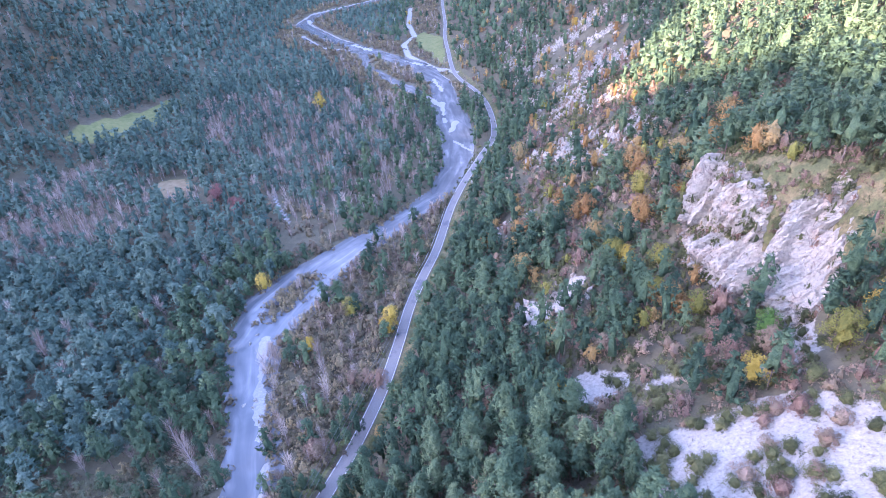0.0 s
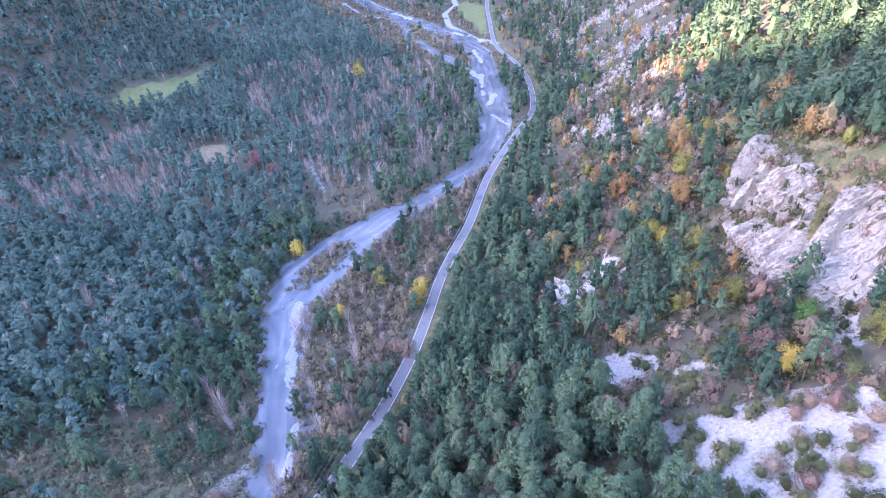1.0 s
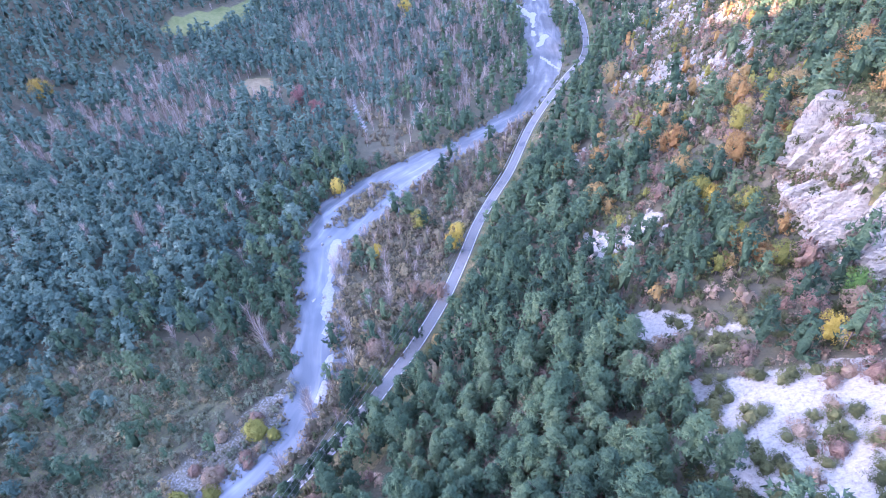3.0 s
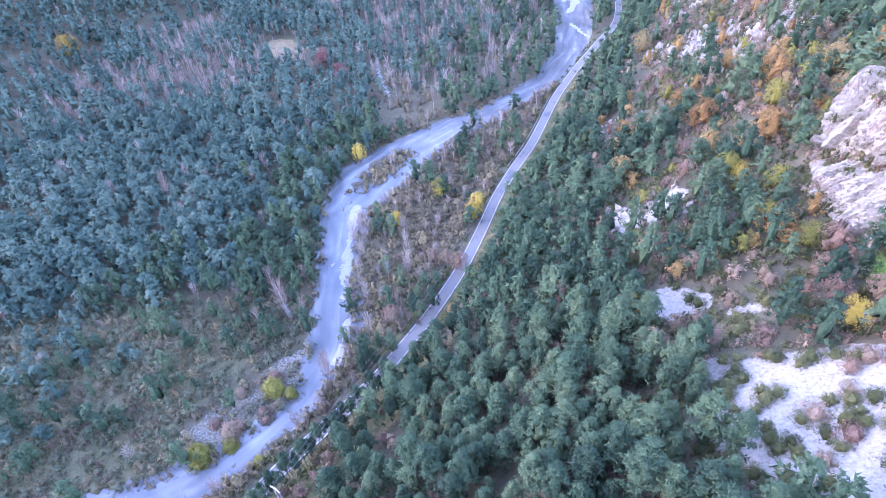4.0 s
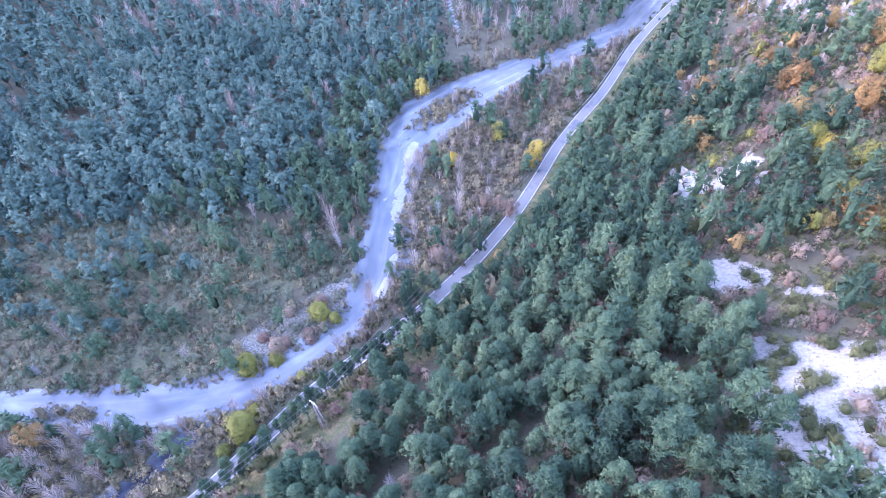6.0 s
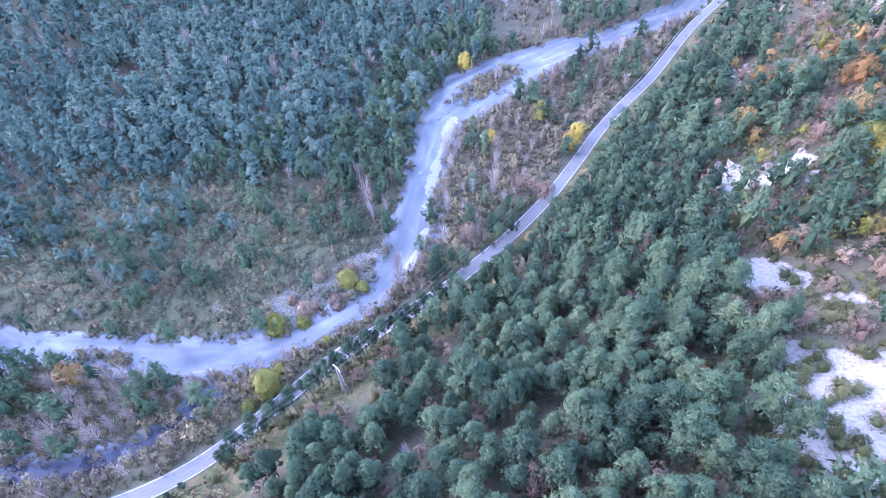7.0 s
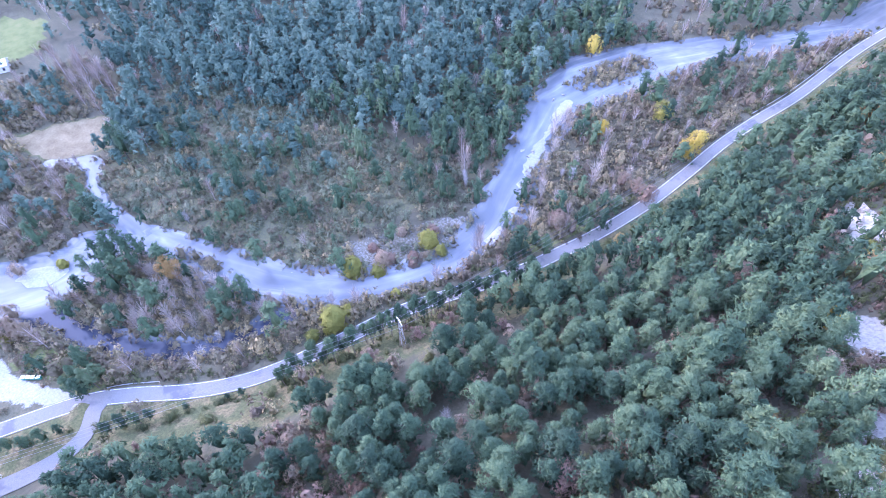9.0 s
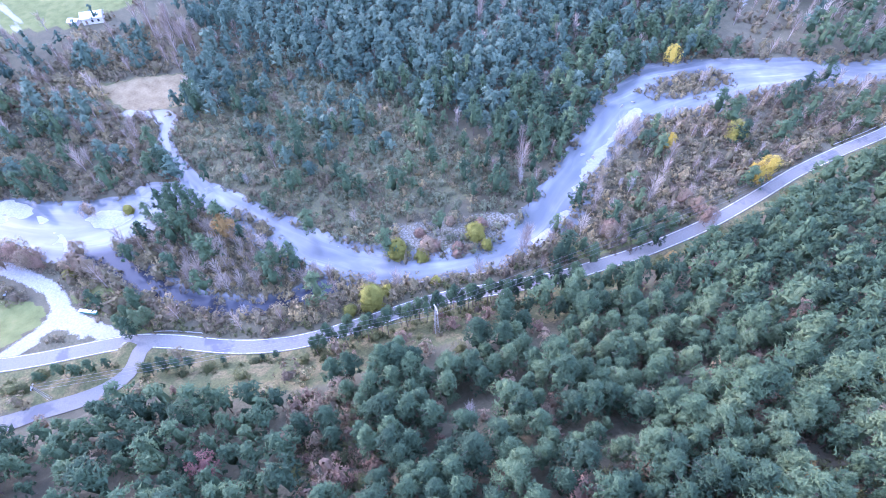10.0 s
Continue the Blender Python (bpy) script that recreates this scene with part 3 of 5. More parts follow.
def crown(rng, tall, wide, base, clumps, each, size, shape, core=(7, 5), lobes=0.24, thick=0.5, needle=0.0):
    """A crown of clumps of tufts round a ragged inner shell; shape: pine, cone, round or shrub."""
    h = rng.random(clumps) ** (0.8 if shape != "shrub" else 1.0)
    a = rng.random(clumps) * 2 * math.pi
    lean = 0.74 + 0.36 * rng.random(clumps) + 0.16 * np.sin(3 * a + rng.random() * 6)
    rr = outline(h, shape) * lean * wide * np.where(rng.random(clumps) < 0.2, 0.65, 1.0)
    c_ = np.stack([rr * np.cos(a), rr * np.sin(a), base + h * (tall - base) * (0.94 + 0.1 * rng.random(clumps))], -1)
    heart = np.array([0, 0, base + 0.3 * (tall - base)])
    parts = [tufts(rng, c_, wide * lobes, each, size, heart, needle=needle)]
    sides, rings = core
    g, b = np.meshgrid(np.linspace(0.02, 0.97 if shape != "shrub" else 0.995, rings + 1), np.arange(sides) * 2 * math.pi / sides, indexing="ij")
    b = b + 0.5 * rng.normal(size=b.shape) / sides * 2
    r = outline(g, shape) * wide * (thick + 0.14 * rng.normal(size=g.shape).clip(-1.4, 1.4))
    v = np.stack([r * np.cos(b), r * np.sin(b), base + (g + 0.3 / rings * rng.normal(size=g.shape)) * (tall - base)], -1).reshape(-1, 3)
    i = np.arange(g.size).reshape(g.shape)
    j = np.roll(i, -1, 1)
    f = np.concatenate([np.stack([i[:-1], j[:-1], j[1:]], -1).reshape(-1, 3), np.stack([i[:-1], j[1:], i[1:]], -1).reshape(-1, 3)])
    shell = v[f].reshape(-1, 3), np.arange(len(f) * 3).reshape(-1, 3)
    parts.append((*shell, rounded(*shell)))
    return merge(parts)


def rounded(v, f, leaf=True):
    """Normals of a plant's corners: mostly outwards from the crown's heart, or plain ones for wood."""
    n = np.zeros_like(v)
    face = unit(np.cross(v[f[:, 1]] - v[f[:, 0]], v[f[:, 2]] - v[f[:, 0]]))
    for k in range(3):
        np.add.at(n, f[:, k], face)
    n = unit(n)
    if leaf:
        lo, hi = v[:, 2].min(), v[:, 2].max()
        out = unit((v - np.array([0, 0, lo + 0.3 * (hi - lo)])) * np.array([1, 1, 0.8]))
        n = np.where((n * out).sum(-1, keepdims=True) < 0, -n, n)
        n = unit(0.75 * n + out + np.array([0, 0, 0.25]))
    return n


def pine_parts(rng, lod, form="pine", bole=0.0):
    tall, wide = 13.0 + rng.random() * 4.0, 3.2 + rng.random() * 0.9
    base = tall * (0.22 + bole + 0.12 * rng.random())
    n, each, size, sides = {0: (58, 20, 0.57, 5), 1: (27, 10, 0.80, 3), 2: (13, 5, 1.15, 3), 3: (5, 3, 1.7, 0)}[lod]
    leaf = crown(rng, tall, wide, base, n, each, size, form, ((9, 6), (6, 4), (5, 3), (5, 3))[lod], (0.25, 0.27, 0.3, 0.32)[lod], (0.42, 0.36, 0.38, 0.7)[lod], (0.27, 0.33, 0.42, 0.55)[lod])
    bend = rng.normal(size=2) * 0.25
    if not sides:
        return leaf, None
    wood = [stem([(0, 0, -0.8), (bend[0], bend[1], tall * 0.45), (0, 0, tall * 0.9)][::2 if lod == 2 else 1], (0.2, 0.15, 0.05), sides)]
    if lod == 0:
        for k in range(12):
            a, h = rng.random() * 6.28, base * 0.8 + rng.random() * (tall - base) * 0.8
            w = wide * (0.75 if h > base else 0.6)
            wood.append(stem([(0, 0, h), (w * math.cos(a), w * math.sin(a), h + 0.5)], (0.06, 0.02), 3))
    return leaf, merge(wood)


def bare_parts(rng, lod):
    """A leafless tree: a pale stem and fine upright twigs."""
    tall, wide = 9 + rng.random() * 3, 1.8 + rng.random() * 0.9
    sticks = {0: 260, 1: 120, 2: 56, 3: 16}[lod]
    thick = {0: 0.03, 1: 0.06, 2: 0.12, 3: 0.36}[lod]
    h = tall * (0.25 + 0.65 * rng.random(sticks))
    a = rng.random(sticks) * 2 * math.pi
    w = wide * (0.35 + 0.75 * rng.random(sticks)) * np.sqrt(np.maximum(0.05, 1 - ((h / tall) - 0.55) ** 2 * 3))
    ln = (0.12 + 0.16 * rng.random(sticks)) * tall
    foot = np.stack([0.35 * w * np.cos(a), 0.35 * w * np.sin(a), h], -1)
    tip = foot + np.stack([0.75 * w * np.cos(a), 0.75 * w * np.sin(a), ln], -1)
    side = unit(np.cross(tip - foot, rng.normal(size=foot.shape))) * thick * (0.7 + 0.6 * rng.random((sticks, 1)))
    v = np.stack([foot + side, foot - side, tip], 1).reshape(-1, 3)
    twig = (v, np.arange(len(v)).reshape(-1, 3))
    wood = [stem([(0, 0, -0.8), (0, 0, tall * 0.5), (rng.normal() * 0.3, rng.normal() * 0.3, tall)], (0.2, 0.14, 0.03) if lod < 2 else (0.28, 0.2, 0.05), 5 if lod == 0 else 3)]
    if lod < 2:
        for k in range(9 if lod == 0 else 4):
            b, hh = rng.random() * 6.28, tall * (0.25 + 0.4 * rng.random())
            wood.append(stem([(0, 0, hh), (wide * 0.75 * math.cos(b), wide * 0.75 * math.sin(b), hh + tall * 0.28)], (0.07, 0.02), 3))
    return twig, merge(wood)


def leafy_parts(rng, lod):
    tall, wide = 6.5 + rng.random() * 2.5, 2.2 + rng.random() * 0.8
    n, each, size = {0: (80, 18, 0.18), 1: (28, 10, 0.32), 2: (15, 7, 0.5), 3: (7, 4, 1.0)}[lod]
    leaf = crown(rng, tall, wide, tall * 0.22, n, each, size, "round", ((8, 6), (7, 4), (6, 3), (5, 2))[lod], 0.28, 0.36)
    return leaf, stem([(0, 0, -0.8), (0.1, 0, tall * 0.4), (0, 0, tall * 0.8)], (0.18, 0.12, 0.04), 5 if lod == 0 else 3)


def shrub_parts(rng, lod):
    tall, wide = 1.7 + rng.random() * 1.3, 1.3 + rng.random() * 0.8
    n, each, size = {0: (40, 16, 0.14), 1: (16, 8, 0.25), 2: (10, 5, 0.38), 3: (5, 4, 0.7)}[lod]
    leaf = crown(rng, tall, wide, 0.1, n, each, size, "shrub", ((8, 4), (6, 2), (5, 2), (4, 2))[lod], 0.3, (0.5, 0.32, 0.32, 0.5)[lod])
    return leaf, None


def spread_out(leaf, wood):
    """A broader, lower pine."""
    broad = np.array([1.22, 1.22, 0.86])
    return (leaf[0] * broad, *leaf[1:]), None if wood is None else (wood[0] * np.array([1, 1, 0.86]), wood[1])


MAKERS = {"spire": lambda rng, lod: spread_out(*pine_parts(rng, lod, "cone")), "pine": pine_parts, "bare": bare_parts, "leafy": leafy_parts, "shrub": shrub_parts}
FORMS = {(k, lod): [make(np.random.default_rng(100 * lod + 7 * i + len(k)), lod) for i in range(7)] for k, make in MAKERS.items() for lod in range(4)}


def thicket(name, form, palette, lod, x, y, scale, label, category, bark=None, z=None):
    """Many plants of one kind that nobody could count, in one mesh."""
    if not len(x):
        return
    z = height(x, y) - 0.1 if z is None else z
    vs, fs, slots, tones, ns, n = [], [], [], [], [], 0
    pick = RNG.integers(0, 7, len(x))
    for k in range(7):
        m = np.where(pick == k)[0]
        for slot, piece in enumerate(FORMS[form, lod][k]):
            if piece is None or not len(m):
                continue
            v, f = piece[:2]
            a = (m * 2.399963) % (2 * math.pi)
            ca, sa, s = np.cos(a)[:, None], np.sin(a)[:, None], scale[m][:, None]
            w = np.stack([(v[:, 0] * ca - v[:, 1] * sa) * s + x[m][:, None], (v[:, 0] * sa + v[:, 1] * ca) * s + y[m][:, None], v[:, 2] * s * (0.9 + 0.2 * ca * sa) + z[m][:, None]], -1)
            vs.append(w.reshape(-1, 3))
            r = piece[2] if len(piece) > 2 else rounded(v, f, False)
            ns.append(np.stack([r[:, 0] * ca - r[:, 1] * sa, r[:, 0] * sa + r[:, 1] * ca, r[:, 2] + 0 * ca], -1).reshape(-1, 3))
            fs.append((f[None] + (np.arange(len(m)) * len(v))[:, None, None]).reshape(-1, 3) + n)
            slots.append(np.full(len(f) * len(m), slot))
            tones.append(np.repeat((m * 0.6180339) % 1.0, len(v)))
            n += len(v) * len(m)
    me = mesh_from(name, np.vstack(vs), np.vstack(fs), [STUFF[palette], bark or BARK], np.concatenate(slots), False)
    me.attributes.new("tone", "FLOAT", "POINT").data.foreach_set("value", np.concatenate(tones).astype(np.float32))
    tagged(new(name, soften(me, np.vstack(ns))), label, category, kind="stuff")


def scatter(lo_x, hi_x, lo_y, hi_y, gap):
    """Places on an uneven grid."""
    px, py = np.meshgrid(np.arange(lo_x, hi_x, gap), np.arange(lo_y, hi_y, gap))
    px, py = px.ravel(), py.ravel()
    return px + RNG.uniform(-0.55, 0.55, len(px)) * gap, py + RNG.uniform(-0.55, 0.55, len(py)) * gap


def darts(lo_x, hi_x, lo_y, hi_y, gap):
    """Places thrown at random, none nearer to another than most of the gap."""
    apart = 0.76 * gap
    n = int((hi_x - lo_x) * (hi_y - lo_y) / gap ** 2 * 3)
    px, py = RNG.uniform(lo_x, hi_x, n), RNG.uniform(lo_y, hi_y, n)
    cells, kept = {}, []
    for k, (a, b) in enumerate(zip(px.tolist(), py.tolist())):
        i, j = int(a // apart), int(b // apart)
        if all((a - c) ** 2 + (b - e) ** 2 > apart * apart for di in (-1, 0, 1) for dj in (-1, 0, 1) for c, e in cells.get((i + di, j + dj), ())):
            cells.setdefault((i, j), []).append((a, b))
            kept.append(k)
    return px[kept], py[kept]


BARE_FAR = [(-277, 587), (-150, 615), (-57, 590), (-18, 500), (-12, 381), (-47, 316), (-113, 305), (-160, 380), (-215, 450)]
BARE_BAND = [(-330, 400), (-300, 425), (-215, 400), (-180, 350), (-215, 290), (-290, 225), (-330, 260)]
ISLE = [(-178, 8), (-160, 20), (-130, 28), (-104, 40), (-112, 20), (-124, 4), (-140, -4), (-162, -8), (-172, -4)]
BROWN_BANK = [(-136, 349), (-109, 338), (-79, 308), (-69, 291), (-64, 280), (-79, 265), (-90, 256), (-99, 254), (-100, 276), (-118, 304)]
RED_GAP = [(-73, 4), (-56, 17), (-44, 14), (-24, 8), (-34, -8), (-50, -6)]
WEST = [(-215, 20), (-240, 40), (-262, 75), (-300, 60), (-420, -200), (-200, -60), (-190, 5)]


def kinds(x, y):
    """What grows at each place: '' for nothing."""
    d = line_field(x, y, ROAD)[0]
    gap = np.minimum(bed_gap(x, y), still_gap(x, y) + 1.0)
    lane = np.abs(line_field(x, y, LANE)[0])
    u, patch = RNG.random(len(x)), rough(x, y, 30, 61)
    out = np.full(len(x), "pine", dtype="U8")
    # up the slope
    right = d > 0
    out[right & (u > 0.90)] = "russet"
    rocky = right & (d > 42 + 14 * patch) & (d < 112 + 15 * patch) & (y > 205) & (y < 620)
    out[rocky] = np.select([u < 0.10, u < 0.24, u < 0.29, u < 0.46, u < 0.74], ["pine", "orange", "lime", "russet", "box"], "")[rocky]
    edge = right & (d > 60 + 10 * patch) & (d < 125) & (y > 112) & (y <= 215)
    out[edge] = np.select([u < 0.38, u < 0.54, u < 0.64, u < 0.84], ["pine", "orange", "lime", "russet"], "box")[edge]
    far = right & (y >= 560)
    out[far] = np.select([u < 0.62, u < 0.74, u < 0.86], ["pine", "orange", "russet"], "")[far]
    s = scree(x, y)
    out[right & (s > 0.15)] = np.where(u < 0.10, "box", np.where(u < 0.13, "russet", ""))[right & (s > 0.15)]
    high = right & (d > 84) & (d < 125) & (y < 112) & (s <= 0.15) & (x > 38)
    out[high] = np.select([u < 0.36, u < 0.62], ["pine", "russet"], "box")[high]
    verge = right & (d < 11) & (y < 118) | right & (d < 18) & (y < 62) | right & (d < 25 + 6 * patch) & (y < 14)
    verge |= (np.hypot(x + 57, y - 44) < 9) | (lane < 9) | (lane < 15) & (y < -24) & (x > -118)
    out[verge] = np.select([u < 0.2, u < 0.3, u < 0.36], ["box", "scrub", "russet"], "")[verge]
    out[right & (d < np.where(y < 420, 9.5, 6.5)) & (out == "pine")] = "box"
    out[right & (d < 5.0)] = ""
    open_ = inside(x, y, [(24, 88), (29, 112), (37, 112), (43, 103), (44, 96), (38, 84), (27, 83)])
    out[open_] = np.where(s > 0.2, "", np.where(u < 0.4, "box", "russet"))[open_]
    red = inside(x, y, RED_GAP)
    out[red] = np.select([u < 0.42, u < 0.66, u < 0.88], ["russet", "box", "pine"], "scrub")[red]
    # the valley floor
    left = d <= 0
    bank = left & (d > -75) & (y > -90) & (y < 330) & (line_field(x, y, RIVER)[0] < 0)
    out[bank] = np.select([u < 0.09, u < 0.26, u < 0.94], ["pine", "bare", "scrub"], "")[bank]
    isle = left & inside(x, y, ISLE)
    out[isle] = np.select([u < 0.30 + 0.4 * patch + 0.5 * ease(-135, -160, x), u < 0.78], ["pine", "bare"], "scrub")[isle]
    for poly in (BARE_FAR, BARE_BAND):
        m = left & inside(x, y, poly)
        out[m] = np.select([(u < 0.40) | (patch > 0.18), u < 0.84], ["pine", "bare"], "scrub")[m]
    m = left & inside(x, y, SCRUB_BANK)
    out[m] = np.select([u < 0.05, u < 0.06, u < 0.88], ["pine", "bare", "scrub"], "")[m]
    m = left & inside(x, y, UPPER_BANK)
    out[m] = np.select([u < 0.62 + 0.5 * patch, u < 0.96, u < 0.98], ["pine", "scrub", "bare"], "")[m]
    m = left & inside(x, y, BROWN_BANK)
    out[m] = np.select([u < 0.06, u < 0.14], ["pine", "bare"], "scrub")[m]
    m = left & inside(x, y, WEST)
    out[m] = np.select([u < 0.46 + 0.4 * patch, u < 0.86, u < 0.94], ["pine", "scrub", "bare"], "")[m]
    m = left & (inside(x, y, [(-240, 4), (-226, 38), (-206, 24), (-222, -6)]) | inside(x, y, SAND_EDGE) | inside(x, y, [(-318, 10), (-322, 50), (-334, 80), (-322, 84), (-304, 52), (-302, 14)])) & (out == "pine")
    out[m] = np.where(u < 0.6, "scrub", "")[m]
    m = left & inside(x, y, [(-250, 40), (-300, 44), (-300, 64), (-256, 70)])
    out[m] = np.where(u < 0.7, "scrub", "bare")[m]
    m = left & (y > 560) & (x > -300) & (d > -330)
    m &= (gap < 45) | (d > -60)
    out[m] = np.select([u < 0.12 + 0.4 * patch, u < 0.4, u < 0.9], ["pine", "bare", "scrub"], "")[m]
    out[(y > 600) & (gap < 7) & left] = ""
    m = left & (out == "pine") & (u > 0.955)
    out[m] = "bare"
    out[inside(x, y, STONE_BANK) & (u > 0.3)] = ""
    out[(oval(x, y, ISLETS) < 1.2) & (out == "pine")] = "scrub"
    for poly in (MEADOW, CLEARING, GLADE, FIELD, SAND, LAWN, FAR_FIELD):
        out[inside(x, y, poly)] = ""
    for track in TRACKS + [FAR_LANE]:
        out[np.abs(line_field(x, y, track)[0]) < 5.5] = ""
    out[inside(x, y, PARKING)] = ""
    out[left & (d > -4.6)] = ""
    out[lane < 4.5] = ""
    out[np.abs(line_field(x, y, BROOK)[0]) < 2.5] = ""
    out[gap < 1.2] = ""
    out[on_crag(x, y, 1.5)] = ""
    return out, d


SIZES = {"pine": ("pine", 1.0), "bare": ("bare", 1.0), "scrub": ("shrub", 1.75), "orange": ("leafy", 0.95), "lime": ("leafy", 0.85), "russet": ("leafy", 0.8), "box": ("shrub", 1.2)}
LABELS = {"pine": ("pine_forest", "dense dark blue-green pine wood", "forest"), "bare": ("bare_woodland", "leafless pinkish-grey poplars and birches", "forest"),
          "scrub": ("scrub", "brown and olive autumn willow scrub on the flood plain", "shrubs"), "orange": ("autumn_trees", "small oaks in orange autumn leaf", "trees"),
          "lime": ("yellowing_trees", "small trees turning yellow-green", "trees"), "russet": ("russet_scrub", "russet-brown thinly leaved small trees", "shrubs"),
          "box": ("box_scrub", "low olive-green box bushes among stones", "shrubs")}
for lod, (box, gap, hole, grow) in enumerate((
        ((-250, 110, -70, 150), 4.7, None, 1.0), ((-300, 190, -110, 270), 5.6, (-250, 110, -70, 150), 1.05),
        ((-560, 330, -260, 700), 7.7, (-300, 190, -110, 270), 1.15), ((-1150, 520, -420, 1750), 11.5, (-560, 330, -260, 700), 1.3))):
    x, y = (darts if lod < 3 else scatter)(*box, gap)
    if hole:
        m = ~((x > hole[0]) & (x < hole[1]) & (y > hole[2]) & (y < hole[3]))
        x, y = x[m], y[m]
    k, d = kinds(x, y)
    # behind the eye and over the western ridge only a thin cover of plain trees stands
    unseen = (x - y > 105) | (y < -100) | (y < -0.3 * x - 190)
    k[unseen & (RNG.random(len(x)) > (0.05 if lod < 3 else 0.15))] = ""
    for kind in SIZES:
        form, size = SIZES[kind]
        m = k == kind
        sx, sy = x[m], y[m]
        s = size * (grow if kind == "pine" else min(grow, 1.2)) * np.clip(RNG.normal(0.98, 0.17, len(sx)), 0.5, 1.35)
        s = np.where((lod == 3) & (d[m] > -340) & (d[m] < 30), np.minimum(s, 1.0), s)
        level_of = np.where(unseen[m], 3, lod)
        if kind == "scrub":
            s = np.where(inside(sx, sy, SCRUB_BANK) | inside(sx, sy, UPPER_BANK), 0.62 * s, s)
        if kind == "pine":
            young = (inside(sx, sy, UPPER_BANK) | inside(sx, sy, SCRUB_BANK)) & (RNG.random(len(sx)) < 0.8) | (sx < -285) & (sy < 85)
            s = np.where(young, s * RNG.uniform(0.42, 0.82, len(sx)), s)
        if lod == 0 and kind == "pine":
            m = np.where((sx > -66) & (sx < 36) & (sy > -4) & (sy < 112) & (d[m] > 15))[0]
            m = m[np.argsort((sx[m] + 8) ** 2 + (sy[m] - 40) ** 2)][:280]
            SLOPE_PINES = list(zip(sx[m].tolist(), sy[m].tolist(), s[m].tolist()))
            sx, sy, s, level_of = np.delete(sx, m), np.delete(sy, m), np.delete(s, m), np.delete(level_of, m)
        if lod == 0:
            level_of = np.where(level_of == 3, 3, 0 if kind == "box" else 1)
        # pines well left of the road take the palette with haze in its colour
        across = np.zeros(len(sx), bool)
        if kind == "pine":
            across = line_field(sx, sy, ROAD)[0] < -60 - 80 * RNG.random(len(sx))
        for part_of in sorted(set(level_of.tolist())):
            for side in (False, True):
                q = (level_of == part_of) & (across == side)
                thicket(LABELS[kind][0], "spire" if kind == "pine" and (side or lod) else form, "hazed_pine" if side else kind, part_of, sx[q], sy[q], s[q], *LABELS[kind][1:], bark=PALE_BARK if kind == "bare" else BARK)

# the low scrub that fills the flood plain between the taller plants
x, y = scatter(-300, 20, -90, 330, 2.8)
d = line_field(x, y, ROAD)[0]
gap = np.minimum(bed_gap(x, y), still_gap(x, y))
m = (d < -4.0) & (gap > 0.6) & (RNG.random(len(x)) < 0.75 + 0.5 * rough(x, y, 18, 71))
m &= (oval(x, y, ISLETS) < 0.95) | ((line_field(x, y, RIVER)[0] < 0) & (d > -75)) | inside(x, y, SCRUB_BANK) | inside(x, y, WEST) | inside(x, y, UPPER_BANK) | ((gap < 12) & (RNG.random(len(x)) < 0.5))
m &= ~(inside(x, y, STONE_BANK) & (RNG.random(len(x)) < 0.7))
for poly in (FIELD, SAND, LAWN, PARKING):
    m &= ~inside(x, y, poly)
for track in TRACKS:
    m &= np.abs(line_field(x, y, track)[0]) > 5
x, y = x[m], y[m]
green = (inside(x, y, SCRUB_BANK) | inside(x, y, UPPER_BANK)) & (RNG.random(len(x)) < 0.8)
near = (y < 120) & (x > -215)
for palette, lod, m in (("scrub", 1, near & ~green), ("osier", 1, near & green), ("scrub", 2, ~near & ~green), ("osier", 2, ~near & green)):
    thicket("scrub", "shrub", palette, lod, x[m], y[m], RNG.uniform(0.6, 1.5, m.sum()), "brown and olive autumn willow scrub on the flood plain", "shrubs")

# box and russet bushes that fill the upper slope between the trees
x, y = scatter(0, 140, 30, 420, 2.5)
d = line_field(x, y, ROAD)[0]
m = (d > 45 + 10 * rough(x, y, 25, 72)) & (d < 150) & ~on_crag(x, y, -0.5) & (RNG.random(len(x)) < 0.75 - 0.88 * scree(x, y) - 0.35 * stony(x, y, d))
x, y = x[m], y[m]
half = rough(x, y, 16, 73) + 0.5 * RNG.normal(size=len(x)) > 0.1 + 0.8 * scree(x, y)
for palette, m in (("box", ~half), ("russet", half)):
    for lod, q in ((1, m & (y < 125)), (2, m & (y >= 125))):
        thicket("box_scrub" if palette == "box" else "russet_scrub", "shrub", palette, lod, x[q], y[q], RNG.uniform(0.5, 1.2, q.sum()), *LABELS[palette][1:])

x, y = scatter(-76, -20, -10, 20, 1.9)
m, half = inside(x, y, RED_GAP), RNG.random(len(x)) < 0.55
thicket("russet_scrub", "shrub", "russet", 1, x[m & half], y[m & half], RNG.uniform(0.5, 1.1, (m & half).sum()), *LABELS["russet"][1:])
thicket("box_scrub", "shrub", "box", 1, x[m & ~half], y[m & ~half], RNG.uniform(0.4, 0.9, (m & ~half).sum()), *LABELS["box"][1:])
x, y = scatter(-140, -30, -60, 120, 1.7)
d, lane = line_field(x, y, ROAD)[0], np.abs(line_field(x, y, LANE)[0])
m = (d > 4.5) & (d < 13) & (lane > 4) & (RNG.random(len(x)) < np.where(y > 15, 0.55, 0.14)) & (d < 8 + 5 * RNG.random(len(x)))
thicket("box_scrub", "shrub", "box", 1, x[m], y[m], RNG.uniform(0.35, 0.8, m.sum()), *LABELS["box"][1:])

